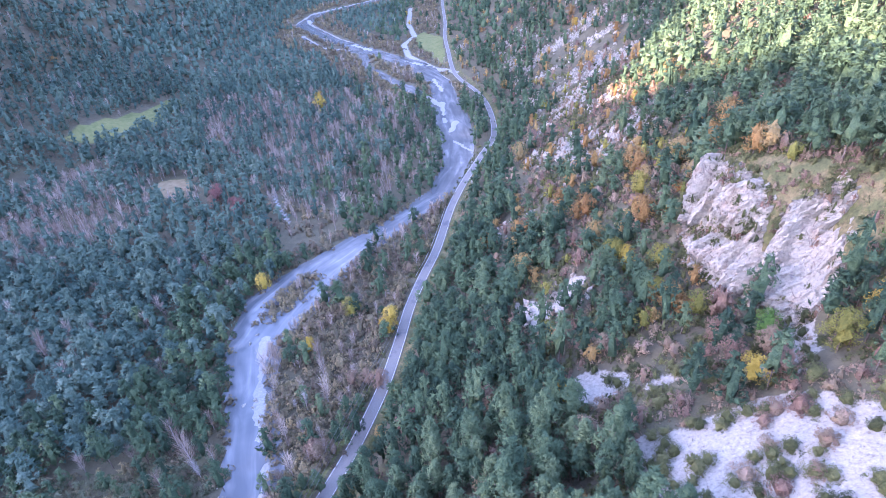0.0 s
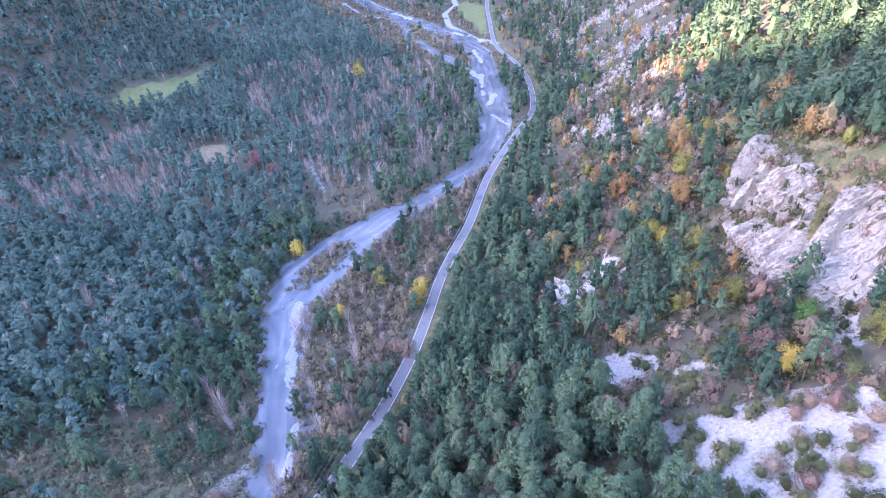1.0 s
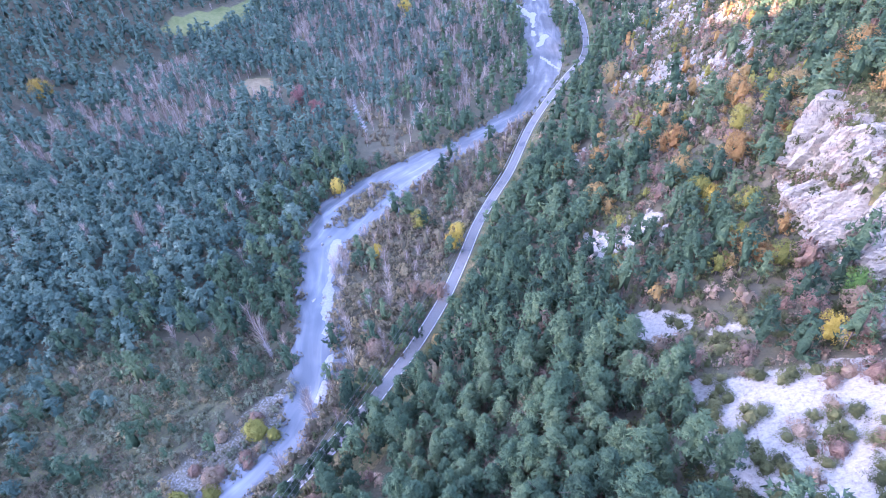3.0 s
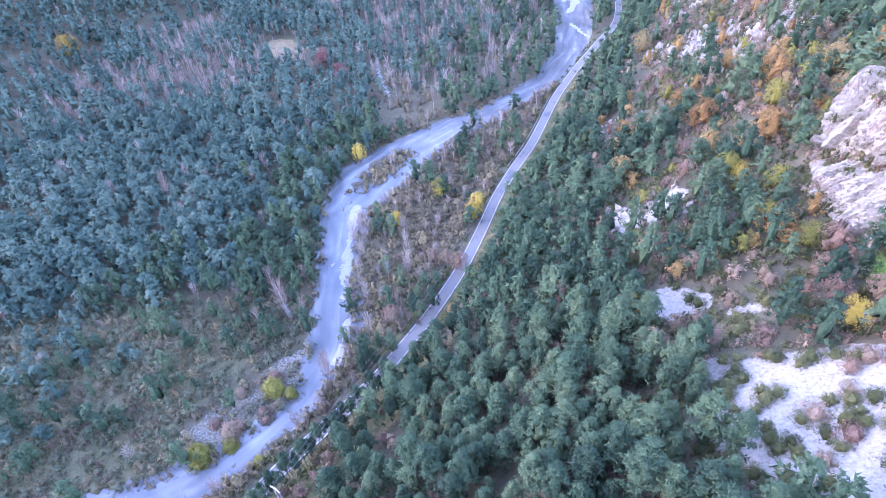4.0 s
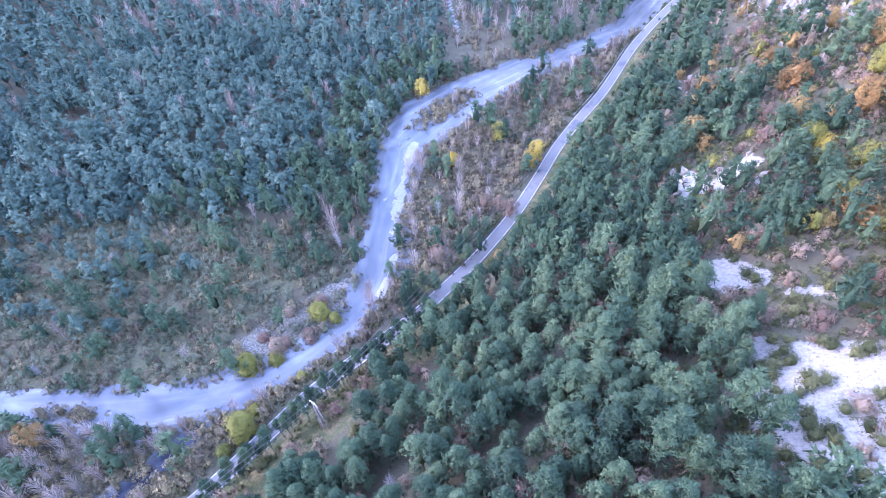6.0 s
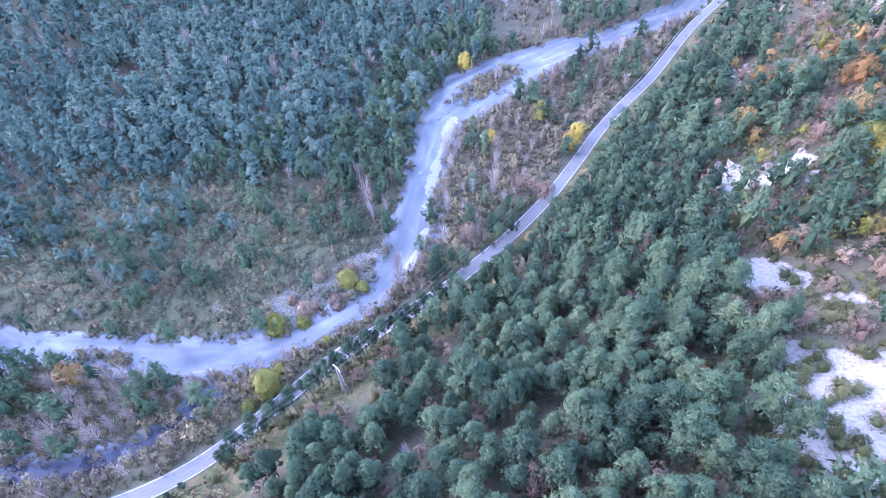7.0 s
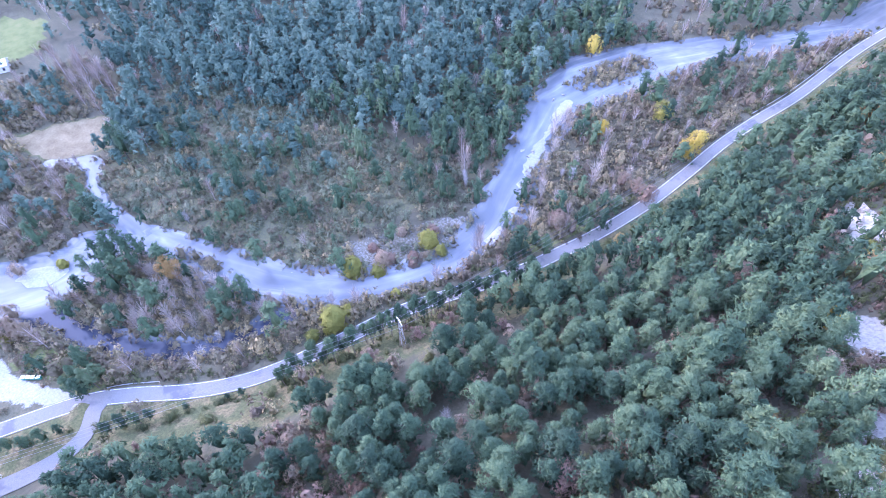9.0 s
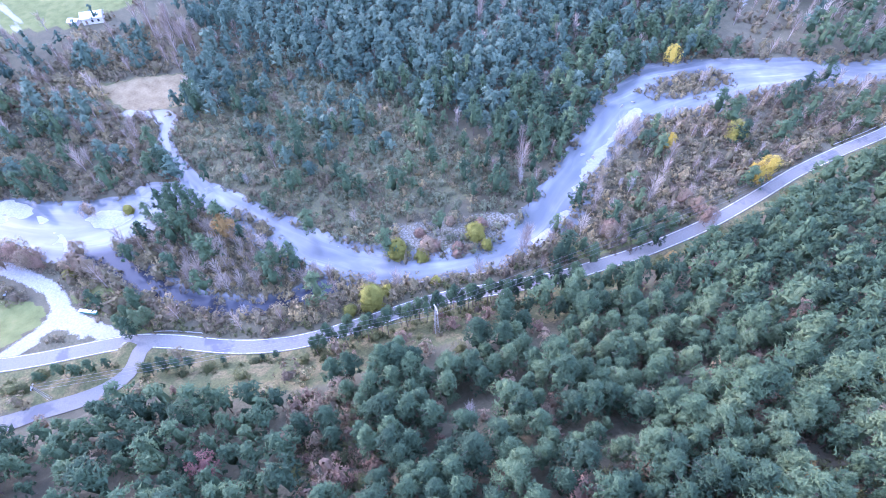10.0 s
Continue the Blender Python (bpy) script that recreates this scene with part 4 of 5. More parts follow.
# more leafless poplars and birches, close together
x, y = scatter(-340, 10, -60, 620, 3.9)
d, gap = line_field(x, y, ROAD)[0], np.minimum(bed_gap(x, y), still_gap(x, y))
u = RNG.random(len(x)) - 0.35 * rough(x, y, 34, 77)
m = (d < -7) & (gap > 1.5)
m &= (inside(x, y, BARE_FAR) & (u < 0.36)) | (inside(x, y, BARE_BAND) & (u < 0.42)) | (inside(x, y, ISLE) & (u < 0.5)) | (inside(x, y, WEST) & (u < 0.07)) | ((d > -75) & (y > 60) & (y < 310) & (line_field(x, y, RIVER)[0] < 0) & (u < 0.1))
for poly in (CLEARING, FIELD, SAND, LAWN, PARKING):
    m &= ~inside(x, y, poly)
for lod, q in ((1, m & (y < 170)), (2, m & (y >= 170))):
    thicket("bare_woodland", "bare", "bare", lod, x[q], y[q], RNG.uniform(0.6, 1.05, q.sum()), *LABELS["bare"][1:], bark=PALE_BARK)

# scrub on the far valley floor
x, y = scatter(-330, 30, 555, 1350, 7.0)
d, gap = line_field(x, y, ROAD)[0], bed_gap(x, y)
m = (d < -9) & (gap > 3) & ((gap < 48) | (d > -60)) & (RNG.random(len(x)) < 0.8 + 0.6 * rough(x, y, 60, 79)) & ~inside(x, y, FAR_FIELD) & (np.abs(line_field(x, y, FAR_LANE)[0]) > 6)
thicket("scrub", "shrub", "scrub", 3, x[m], y[m], RNG.uniform(1.2, 2.4, m.sum()), *LABELS["scrub"][1:])

# green hedge plants along the road's lower side
x, y = scatter(-135, 30, -25, 420, 1.9)
d = line_field(x, y, ROAD)[0]
m = (d < -3.6) & (d > -7.5) & (RNG.random(len(x)) < 0.5 + 0.5 * rough(x, y, 12, 91)) & (still_gap(x, y) > 0.5) & ~((y > 103) & (y < 134))
thicket("hedge", "shrub", "box", 2, x[m], y[m], RNG.uniform(0.4, 0.95, m.sum()), "dark green brambles and bushes along the road", "shrubs")

# ---- rock ----


def blocks(u, v, size, seed):
    """Broken planes with sharp edges: each cell has a height and a tilt of its own, in about -1 to 1."""
    u, v = u / size, v / size
    i, j = np.floor(u), np.floor(v)
    best, out = np.full(u.shape, 9.0), np.zeros(u.shape)

    def h(a, b, k):
        s = np.sin(a * 127.1 + b * 311.7 + (seed + k) * 74.7) * 43758.5453
        return s - np.floor(s)
    for di in (-1, 0, 1):
        for dj in (-1, 0, 1):
            a, b = i + di, j + dj
            px, py = u - a - h(a, b, 0), v - b - h(a, b, 1)
            d2 = px * px + py * py
            m = d2 < best
            best = np.where(m, d2, best)
            out = np.where(m, h(a, b, 2) * 1.4 - 0.7 + px * (h(a, b, 3) * 1.6 - 0.8) + py * (h(a, b, 4) * 1.6 - 0.8), out)
    return out


def groove(a, q, start, end, width):
    """1 along a straight line, fading to both sides."""
    ux, uy = end[0] - start[0], end[1] - start[1]
    f = np.clip(((a - start[0]) * ux + (q - start[1]) * uy) / (ux * ux + uy * uy), 0, 1)
    return np.exp(-((a - start[0] - f * ux) ** 2 + (q - start[1] - f * uy) ** 2) / width ** 2)


def cliff():
    n = math.hypot(CLIFF_B[0] - CLIFF_A[0], CLIFF_B[1] - CLIFF_A[1])
    ux, uy = (CLIFF_B[0] - CLIFF_A[0]) / n, (CLIFF_B[1] - CLIFF_A[1]) / n
    a, q = np.meshgrid(np.arange(-9, n + 9, 0.34), np.arange(-12, 20, 0.22))
    x, y = CLIFF_A[0] + ux * a - uy * q, CLIFF_A[1] + uy * a + ux * q
    z = height(x, y)
    u, v = a - 0.3 * z + 0.7 * rough(a, z, 5, 80, 3), 0.55 * z + 0.4 * rough(a, z, 4, 82, 3)
    push = 3.0 * blocks(u * 1.2, v, 10.0, 81) + 2.0 * blocks(u * 2.0, v, 5.2, 83) + 0.8 * blocks(u * 2.2, v, 2.2, 85) + 0.35 * blocks(u * 2.2, v, 1.0, 87) + 0.55 * rough(u, v, 1.6, 88, 4)
    smoothed = groove(a, q, (47, 3), (53, -2), 4.5)
    push = push * (1 - 0.6 * smoothed) - 3.4 * smoothed
    push += 2.6 * groove(a, q, (1.5, 4), (1, 15), 1.4) + 2.6 * groove(a, q, (37, 7.5), (44, -6), 2.6) + 1.0 * groove(a, q, (14, 9), (24, 10), 3.5)
    push -= 3.6 * groove(a, q, (4.3, 14), (4.6, 4), 0.8) + 3.6 * groove(a, q, (28, 12), (38, -4), 1.2) + 2.4 * groove(a, q, (7, 3.0), (26, 4.4), 1.5) + 2.0 * groove(a, q, (44, 10), (58, 2), 0.9) + 2.2 * groove(a, q, (10, -1), (30, -5), 1.2)
    deep = crag_depth(a, q) + 1.3 * blocks(a, z, 4, 91) + 0.8 * blocks(a, z, 1.8, 93)
    side = ease(-1.2, 2.6, deep)
    push = side * (2.2 + push) - 1.3 * (1 - side) - 0.6
    v = np.stack([x, y, z], -1) + np.array([uy * 0.88, -ux * 0.88, 0.36]) * push[..., None]
    v[..., 2] += side * (2.6 * groove(a, q, (1, 13), (1.5, 16), 1.8) + 0.5 * blocks(u, a, 1.9, 99))
    idx = np.arange(a.size).reshape(a.shape)
    f = np.stack([idx[:-1, :-1], idx[:-1, 1:], idx[1:, 1:], idx[1:, :-1]], -1).reshape(-1, 4)
    kept = (side.ravel()[f].max(1) > 0.02)
    f = f[kept]
    tri = np.vstack([f[:, [0, 1, 2]], f[:, [0, 2, 3]]])
    tagged(new("cliff", mesh_from("cliff", v.reshape(-1, 3), tri, [ROCK], smooth=False)), "pale cracked limestone crag standing out of the wooded slope", "cliff", kind="structure")
    # bushes on the broken top, on the grassy ledge and at the ragged foot
    rng = np.random.default_rng(77)
    top = ease(8.5, 11, q) * (1 - ease(13, 17, q)) * (a > 8) * (0.35 + 0.65 * ease(22, 30, a)) + 0.7 * (q > 8) * ease(36, 42, a) * (blocks(a, q, 7, 41) > 0.1)
    ledge = 1.6 * groove(a, q, (7, 3.0), (26, 4.4), 1.3) + 1.2 * groove(a, q, (30, 10), (34, 5), 1.2)
    foot = 0.7 * (1 - ease(0.0, 2.5, deep))
    grow = (rng.random(a.shape) < 0.075 * np.clip(top + ledge + foot + 0.7 * (q > 5) * (a > 23) * (a < 35) + 0.03, 0, 1)) & (side > 0.02)
    grow |= (side < 0.3) & (rng.random(a.shape) < 0.028) & (a > -8) & (a < n + 8)
    v[..., 2] = np.maximum(v[..., 2], z - carved(q, a))
    p = v[grow]
    half = rng.random(len(p)) < 0.72
    for palette, m in (("box", half), ("russet", ~half)):
        thicket("crag_bushes", "shrub", palette, 1, p[m][:, 0], p[m][:, 1], rng.uniform(0.3, 0.9, m.sum()), "low box and thorn bushes rooted in the crag's cracks", "shrubs", z=p[m][:, 2] - 0.25)


cliff()


def boulder(rng):
    bm = bmesh.new()
    for p in unit(rng.normal(size=(16, 3))) * (0.75 + 0.3 * rng.random((16, 1))):
        bm.verts.new(p)
    bmesh.ops.convex_hull(bm, input=bm.verts)
    bmesh.ops.delete(bm, geom=[v for v in bm.verts if not v.link_faces], context="VERTS")
    bmesh.ops.triangulate(bm, faces=bm.faces)
    bm.verts.index_update()
    out = np.array([v.co for v in bm.verts]), np.array([[v.index for v in f.verts] for f in bm.faces])
    bm.free()
    return out


BOULDERS = [boulder(np.random.default_rng(500 + k)) for k in range(9)]


def stones(name, x, y, size, tall, label):
    z, vs, fs, n = height(x, y), [], [], 0
    for k, (px, py, pz, s) in enumerate(zip(x, y, z, size)):
        v, f = BOULDERS[k % 9]
        a = k * 2.4
        v = v * np.array([1.0, 0.65, tall]) * s
        v = np.stack([v[:, 0] * math.cos(a) - v[:, 1] * math.sin(a) + px, v[:, 0] * math.sin(a) + v[:, 1] * math.cos(a) + py, v[:, 2] + 0.3 * v[:, 0] + pz], -1)
        vs.append(v)
        fs.append(f + n)
        n += len(v)
    tagged(new(name, mesh_from(name, np.vstack(vs), np.vstack(fs), [ROCK], smooth=False)), label, "rocks", kind="stuff")


x, y = scatter(15, 200, 200, 700, 2.7)
d = line_field(x, y, ROAD)[0]
m = (d > 14) & (RNG.random(len(x)) < stony(x, y, d) * 0.9)
stones("rock_outcrops", x[m], y[m], 0.7 + 1.6 * RNG.random(m.sum()) ** 2, 1.3, "broken grey-white limestone outcrops on the steep slope")
for px, py, n, reach in ((71, 587, 70, 13), (22, 751, 45, 14), (69, 466, 110, 16), (49, 301, 60, 9), (103, 270, 90, 12), (98, 396, 50, 12), (117, 411, 40, 12), (88, 261, 70, 11), (65, 297, 60, 10), (82, 642, 50, 16), (82, 365, 50, 12), (26, 150, 12, 8), (37, 151, 14, 9)):
    a, r = RNG.random(n) * 6.28, reach * np.sqrt(RNG.random(n))
    stones("rock_outcrops", px + r * np.cos(a) * 0.8, py + r * np.sin(a) * 1.3, 0.6 + 2.0 * RNG.random(n) ** 1.7, 1.6, "broken grey-white limestone outcrops on the steep slope")
x, y = scatter(20, 100, 20, 130, 1.6)
m = RNG.random(len(x)) < scree(x, y) * 0.4
stones("scree_stones", x[m], y[m], 0.12 + 0.35 * RNG.random(m.sum()) ** 3, 0.7, "loose pale limestone scree")
x, y = scatter(-250, 20, -60, 330, 2.2)
b = bed_gap(x, y)
m = (b > -2) & (b < 5) & (RNG.random(len(x)) < 0.35)
stones("river_stones", x[m], y[m], 0.15 + 0.5 * RNG.random(m.sum()) ** 3, 0.6, "rounded pale boulders along the stream")

# ---- single things ----
for k, (px, py) in enumerate([(-84.7, 148.4), (-88.8, 150.2), (-84.7, 151.9), (-96.6, 193.9), (-98.1, 187.6)]):
    v, f = boulder(np.random.default_rng(540 + k))
    ob = new("boulder", mesh_from("boulder", v * np.array([1.5, 0.9, 0.8]) * (0.9 + 0.15 * (k % 3)), f, [ROCK], smooth=False))
    ob.matrix_basis = pose(px, py, -2.9, 0, 0, 70 * k)
    tagged(ob, "weathered grey boulder standing in the shallow stream", "boulder", "boulders in the stream")


def piece(name, arrays, mat, parent, label=""):
    v, f = arrays[:2]
    me = mesh_from(name, v, f, [mat], smooth=False)
    if len(arrays) > 2:
        soften(me, arrays[2])
    ob = new(name, me)
    ob.parent = parent
    return tagged(ob, label)


def stand(name, label, category, group=""):
    return tagged(new(name), label, category, group)


def place(ob, x, y, scale, turn, sink=0.1):
    ob.matrix_basis = pose(x, y, float(height(np.array([x]), np.array([y]))[0]) - sink, 0, 0, turn)
    ob.scale = (scale, scale, scale)
    return ob


def repeat(kinds_, spots):
    """Stands copies of a few models at places of x, y, scale; the first ones use the models themselves."""
    for k, (px, py, s) in enumerate(spots):
        model = kinds_[k % len(kinds_)]
        place(model if k < len(kinds_) else copy_thing(model, Matrix()), px, py, s, k * 137.5 % 360)


def tree_model(name, parts, palette, bark, label, category, group):
    ob = stand(name, label, category, group)
    leaf, wood = parts
    piece("crown", leaf, SINGLE[palette], ob)
    if wood is not None:
        piece("trunk", wood, bark, ob)
    return ob


VERGE_PINES = [(-121.3, -43.5, 0.5), (-118.2, -40.0, 0.55), (-117.4, -36.5, 0.52), (-117.5, -33.0, 0.42), (-105.6, -23.7, 0.5), (-104.1, -20.0, 0.55), (-102.0, -17.0, 0.5), (-100.6, -14.0, 0.42), (-124.3, -49, 0.45), (-97.2, -6.0, 0.28), (-90.6, 3.5, 0.3), (-88.5, 7.0, 0.34)]
BANK_SPOTS = [(-130.7, -22.3), (-131.4, -18.6), (-123.8, -19.9), (-124.0, -23.1), (-125.7, -17.3), (-128.2, -24.9), (-136.6, -18.2), (-46.7, 125.7), (-45.9, 131.6), (-44.5, 137.3), (-40.5, 139.4), (-40, 129.6), (-54.7, 102.1), (-54.2, 107.4), (-49.5, 107.2), (-56.2, 96.7), (-42.7, 123.5)]
BANK_PINES = [(x_, y_, 0.62 + 0.06 * (k % 4)) for k, (x_, y_) in enumerate(BANK_SPOTS)]
repeat([tree_model("pine_tree", FORMS["pine", 0][k], "pine", BARK, "blue-green Scots pine with a full clumped crown", "tree", "pines on the slope") for k in range(7)], SLOPE_PINES + VERGE_PINES + BANK_PINES)


def slim(leaf, wood):
    return (leaf[0] * np.array([0.62, 0.62, 1.0]), *leaf[1:]), (wood[0] * np.array([0.8, 0.8, 1.0]), wood[1])


spots = []
line, right = along(ROAD[8:15], 1.5)
for k, (p, r) in enumerate(zip(line, right)):
    if 19 < p[1] < 98 and (k % 11) != 3:
        off = (4.0, 6.2, 5.0, 7.4)[k % 4] + 0.6 * math.sin(k * 2.3)
        spots.append((p[0] + r[0] * off, p[1] + r[1] * off, 0.78 + 0.2 * math.sin(k * 1.7)))
repeat([tree_model("roadside_pine", slim(*pine_parts(np.random.default_rng(900 + k), 0, "pine", 0.30)), "pine", BARK, "slim pine with a bare bole at the road's edge", "tree", "pines along the road") for k in range(4)], spots)

ORANGES = [(49.8, 170.7), (24.8, 179.7), (14.2, 223.5), (64.7, 165.2), (52.2, 193.6), (58.3, 122.4), (74.7, 204.1), (96.8, 193.7), (104.1, 195.9), (87, 194), (66.5, 237.8), (117.4, 287.2),
           (116.8, 448.4), (147.2, 488.1), (131.3, 595), (46.9, 218.7), (41.1, 311.9), (56.8, 536.7), (-435, 618), (-143, 17.5)]
SMALL_ORANGES = [(-31.3, 125), (20, 57), (21.5, 67), (24, 104), (28, 128)]
YELLOWS = [(56.1, 153.8), (128.7, 561.2), (60.9, 84.4), (24.4, 100.4), (84.8, 85.4), (-130.5, 537.5), (-33.4, 184.4), (-68.4, 178.9), (-102.6, 228.7),
           (-32.9, 193.1), (-59.9, 996.4), (-68.8, 1083)]
WILLOWS = [(-86, 41, 1.8), (-86, 87, 1.5), (-98.5, 60.5, 1.6), (-80, 86.8, 0.9), (-91, 66, 1.1), (-181.2, -5.6, 0.8), (-164.8, -32.6, 0.8), (-86, 47, 0.8), (-78.5, 62, 0.75), (-87, 33, 0.9)]
LIMES = [(62.5, 114.3), (53.1, 156.5), (63.2, 143.3), (69.8, 184.9), (75.3, 82.3), (23, 458.1), (-53, 203.4)]
RUSSETS = [(-30, 62), (-22, 78), (-8, 66), (2, 84), (12, 72), (-18, 44), (-2, 34), (14, 40), (26, 84), (-36, 86), (-14, 96), (16, 124), (30, 128), (-12, 118), (-44, 40), (-186, -44), (-181, -44), (-178, -40), (-174, -38.7), (-189, -48), (-183, -49), (-165, -29), (-161, -27), (46.5, 244.9), (-167.5, 333.3), (-54.3, 123.1), (-189.5, 185.3), (67.4, 90.7), (61.3, 101.9), (60.4, 91.9), (66, 82.9), (23, 113.2), (5.4, 111.9), (-90.7, 68.2), (-188.3, -17.4),
           (-171.2, -26), (9.1, 61.4), (4, 46.9), (6.3, 111.8), (-52.5, 120.4), (-176.2, -41.6), (-53.5, 121.4), (-34.3, 151.8), (-39.4, 154.2), (-45.7, 155.3)]
REDS = [(48.4, 675.9), (82.2, 577.2), (-146.7, 317.4), (97, 107), (-19.7, 120.9), (-60.6, -20.4), (-168.1, 340.5), (-171, 346), (-166, 343), (-151, 329), (-148, 331)]
GREENS = [(69.8, 96.4), (92, 94)]
ASHES = [(-110.5, 13.7), (-109.8, 7.1), (-47, 27), (-40.9, 35), (-31, 33.2), (-67, 146.2), (-95.3, 119.2), (-93.6, 117.9), (-62.6, 145.8), (-162.8, 35.5)]
BANK_BUSHES = [(-84.1, 76.4, 0.75), (-86, 78.5, 0.85), (-94, 70.9, 1.15), (-91.5, 72.5, 0.95), (-83, 82, 0.6), (-97, 84, 0.9), (-88.5, 92, 1.0), (-100, 72, 0.8)]
BUSHES = []
for px, py in zip(*darts(31, 82, 40, 111, 2.8)):
    bare_ = float(scree(np.array([px]), np.array([py]))[0])
    if bare_ > 0.3 and RNG.random() < (0.8 if px < 45 and py < 82 else 0.4):
        BUSHES.append((px, py))
TALL_YELLOWS = [(-136, 563), (-355.3, 321.8), (-133, 548)]
POPLARS = [(-70.5, 97.5), (-69, 94), (-365.5, 168.0), (-211.5, 174.8), (-189.8, 185.3), (-174.4, 197.3), (-249.0, 187.3), (-262.7, 216.5), (-96.7, 120.9), (-272, 58), (-276, 62), (-283, 55), (-287, 58), (-280, 50), (-268, 52), (-264, 60), (-291, 50)]
for name, form, palette, where, size, label, group in (
        ("bare_poplar", "bare", "bare", POPLARS, 1.35, "tall leafless pale pinkish poplar", "bare poplars"),
        ("oak_tree", "leafy", "orange", ORANGES, 1.45, "small oak in bright orange autumn leaf", "orange trees"),
        ("oak_tree", "leafy", "orange", SMALL_ORANGES, 0.85, "young oak in golden orange leaf between pines", "orange trees"),
        ("poplar_tree", "leafy", "yellow", YELLOWS, 1.15, "young poplar in clear yellow autumn leaf", "yellow trees"),
        ("poplar_tree", "leafy", "yellow", TALL_YELLOWS, 2.3, "tall lone poplar in clear yellow leaf above the pines", "yellow trees"),
        ("willow_tree", "leafy", "lime", LIMES, 1.25, "rounded willow turning yellow-green", "willows"),
        ("shrub_oak", "leafy", "russet", RUSSETS, 1.0, "russet-brown oak bush with thin leaves", "russet bushes"),
        ("maple_tree", "leafy", "red", REDS, 1.4, "small maple in dull red leaf", "red trees"),
        ("lime_tree", "leafy", "green", GREENS, 1.2, "fresh green broadleaf tree at the foot of the crag", "green trees"),
        ("dead_tree", "bare", "ash", ASHES, 0.7, "silver-grey leafless tree with upright twigs", "leafless trees"),
        ("thorn_bush", "shrub", "russet", [(57, 72), (60, 74), (55, 66), (62, 63), (66, 66), (58, 58), (49, 62), (47, 52), (63, 72), (52, 57)], 1.15, "low pinkish-brown leafless thorn bush on pale scree", "thorn bushes"),
        ("box_bush", "shrub", "box", BUSHES, 0.95, "low olive-green box bush on pale stones", "box bushes")):
    models = [tree_model(name, FORMS[form, 0][k], palette, PALE_BARK if form == "bare" else BARK, label, "bush" if form == "shrub" else "tree", group) for k in range(min(4, len(where)))]
    repeat(models, [(px, py, size * (0.85 + 0.35 * ((k * 0.618) % 1))) for k, (px, py) in enumerate(where)])

repeat([tree_model("willow_bush", (crown(np.random.default_rng(60 + k), 4.4, 2.6, 0.2, 90, 18, 0.16, "shrub", (12, 6), 0.2, 0.85), stem([(0, 0, -0.6), (0, 0, 1.2)], (0.2, 0.1), 5)), "lime", BARK, "round yellow-green willow bush on the gravel bank", "bush", "willow bushes") for k in range(3)], WILLOWS)

repeat([tree_model("willow_bush", (crown(np.random.default_rng(70 + k), 3.4, 2.6, 0.2, 80, 18, 0.15, "shrub", (12, 6), 0.2, 0.8), stem([(0, 0, -0.6), (0, 0, 1.0)], (0.2, 0.1), 5)), "russet", BARK, "round brown leafless willow bush on the gravel bank", "bush", "brown willow bushes") for k in range(3)], BANK_BUSHES)

# ---- power line ----


def rod(a, b, r=0.06, sides=4):
    return stem([a, b], (r, r), sides)


def pylon():
    ob = stand("power_pylon", "pale galvanised lattice pylon beside the road", "pylon", "pylons of the power line")
    top, w0, w1 = 14.5, 0.66, 0.26
    corner = [(1, 1), (1, -1), (-1, -1), (-1, 1)]
    for sx, sy in corner:
        piece("leg", rod((sx * w0, sy * w0, -0.5), (sx * w1, sy * w1, top), 0.05), STEEL, ob)
    for k in range(4):
        (ax, ay), (bx, by) = corner[k], corner[(k + 1) % 4]
        bars, n = [], 11
        for j in range(n):
            f, g = j / n, (j + 1) / n
            wa, wb = w0 + (w1 - w0) * f, w0 + (w1 - w0) * g
            p, q = ((ax, ay), (bx, by)) if j % 2 else ((bx, by), (ax, ay))
            bars.append(rod((p[0] * wa, p[1] * wa, f * top), (q[0] * wb, q[1] * wb, g * top), 0.032, 3))
        piece("bracing", merge(bars), STEEL, ob)
    piece("crossarm", merge([rod((-1.7, 0, top - 0.5), (1.7, 0, top - 0.5), 0.1), rod((-1.7, 0, top - 0.5), (0, 0, top + 0.5), 0.05), rod((1.7, 0, top - 0.5), (0, 0, top + 0.5), 0.05)]), STEEL, ob)
    for px in (-1.55, 0.0, 1.55):
        piece("insulator", stem([(px, 0, top - 0.55), (px, 0, top - 0.85), (px, 0, top - 1.25)], (0.09, 0.13, 0.07), 6), STEEL, ob, "pale glass insulator")
    return ob


PYLONS = [(-115.6, -48.5, 0.62), (-61.4, 48.1, 1.0), (11.0, 318.0, 0.8), (33.3, 593.8, 0.8)]
model, tips = pylon(), []
for k, (px, py, s) in enumerate(PYLONS):
    ax, ay, _ = PYLONS[max(k - 1, 0)]
    bx, by, _ = PYLONS[min(k + 1, 3)]
    turn = math.degrees(math.atan2(by - ay, bx - ax)) + 90
    ob = place(model if k == 0 else copy_thing(model, Matrix()), px, py, s, turn, 0.1)
    z = ob.matrix_basis.translation.z + 13.25 * s
    tips.append([(px + s * o * math.cos(radians(turn)), py + s * o * math.sin(radians(turn)), z) for o in (-1.55, 0, 1.55)])
for a, b in zip(tips[:-1], tips[1:]):
    for p, q in zip(a, b):
        p, q = np.array(p), np.array(q)
        sag = 0.012 * np.linalg.norm(q - p)
        pts = [p + (q - p) * f - np.array([0, 0, 4 * sag * f * (1 - f)]) for f in np.linspace(0, 1, 17)]
        v, f = stem(pts, [0.035] * 17, 3)
        tagged(new("power_cable", mesh_from("power_cable", v, f, [CABLE])), "thin grey power cable strung between pylons", "cable", "power cables")

# ---- buildings, car park and roadside ----


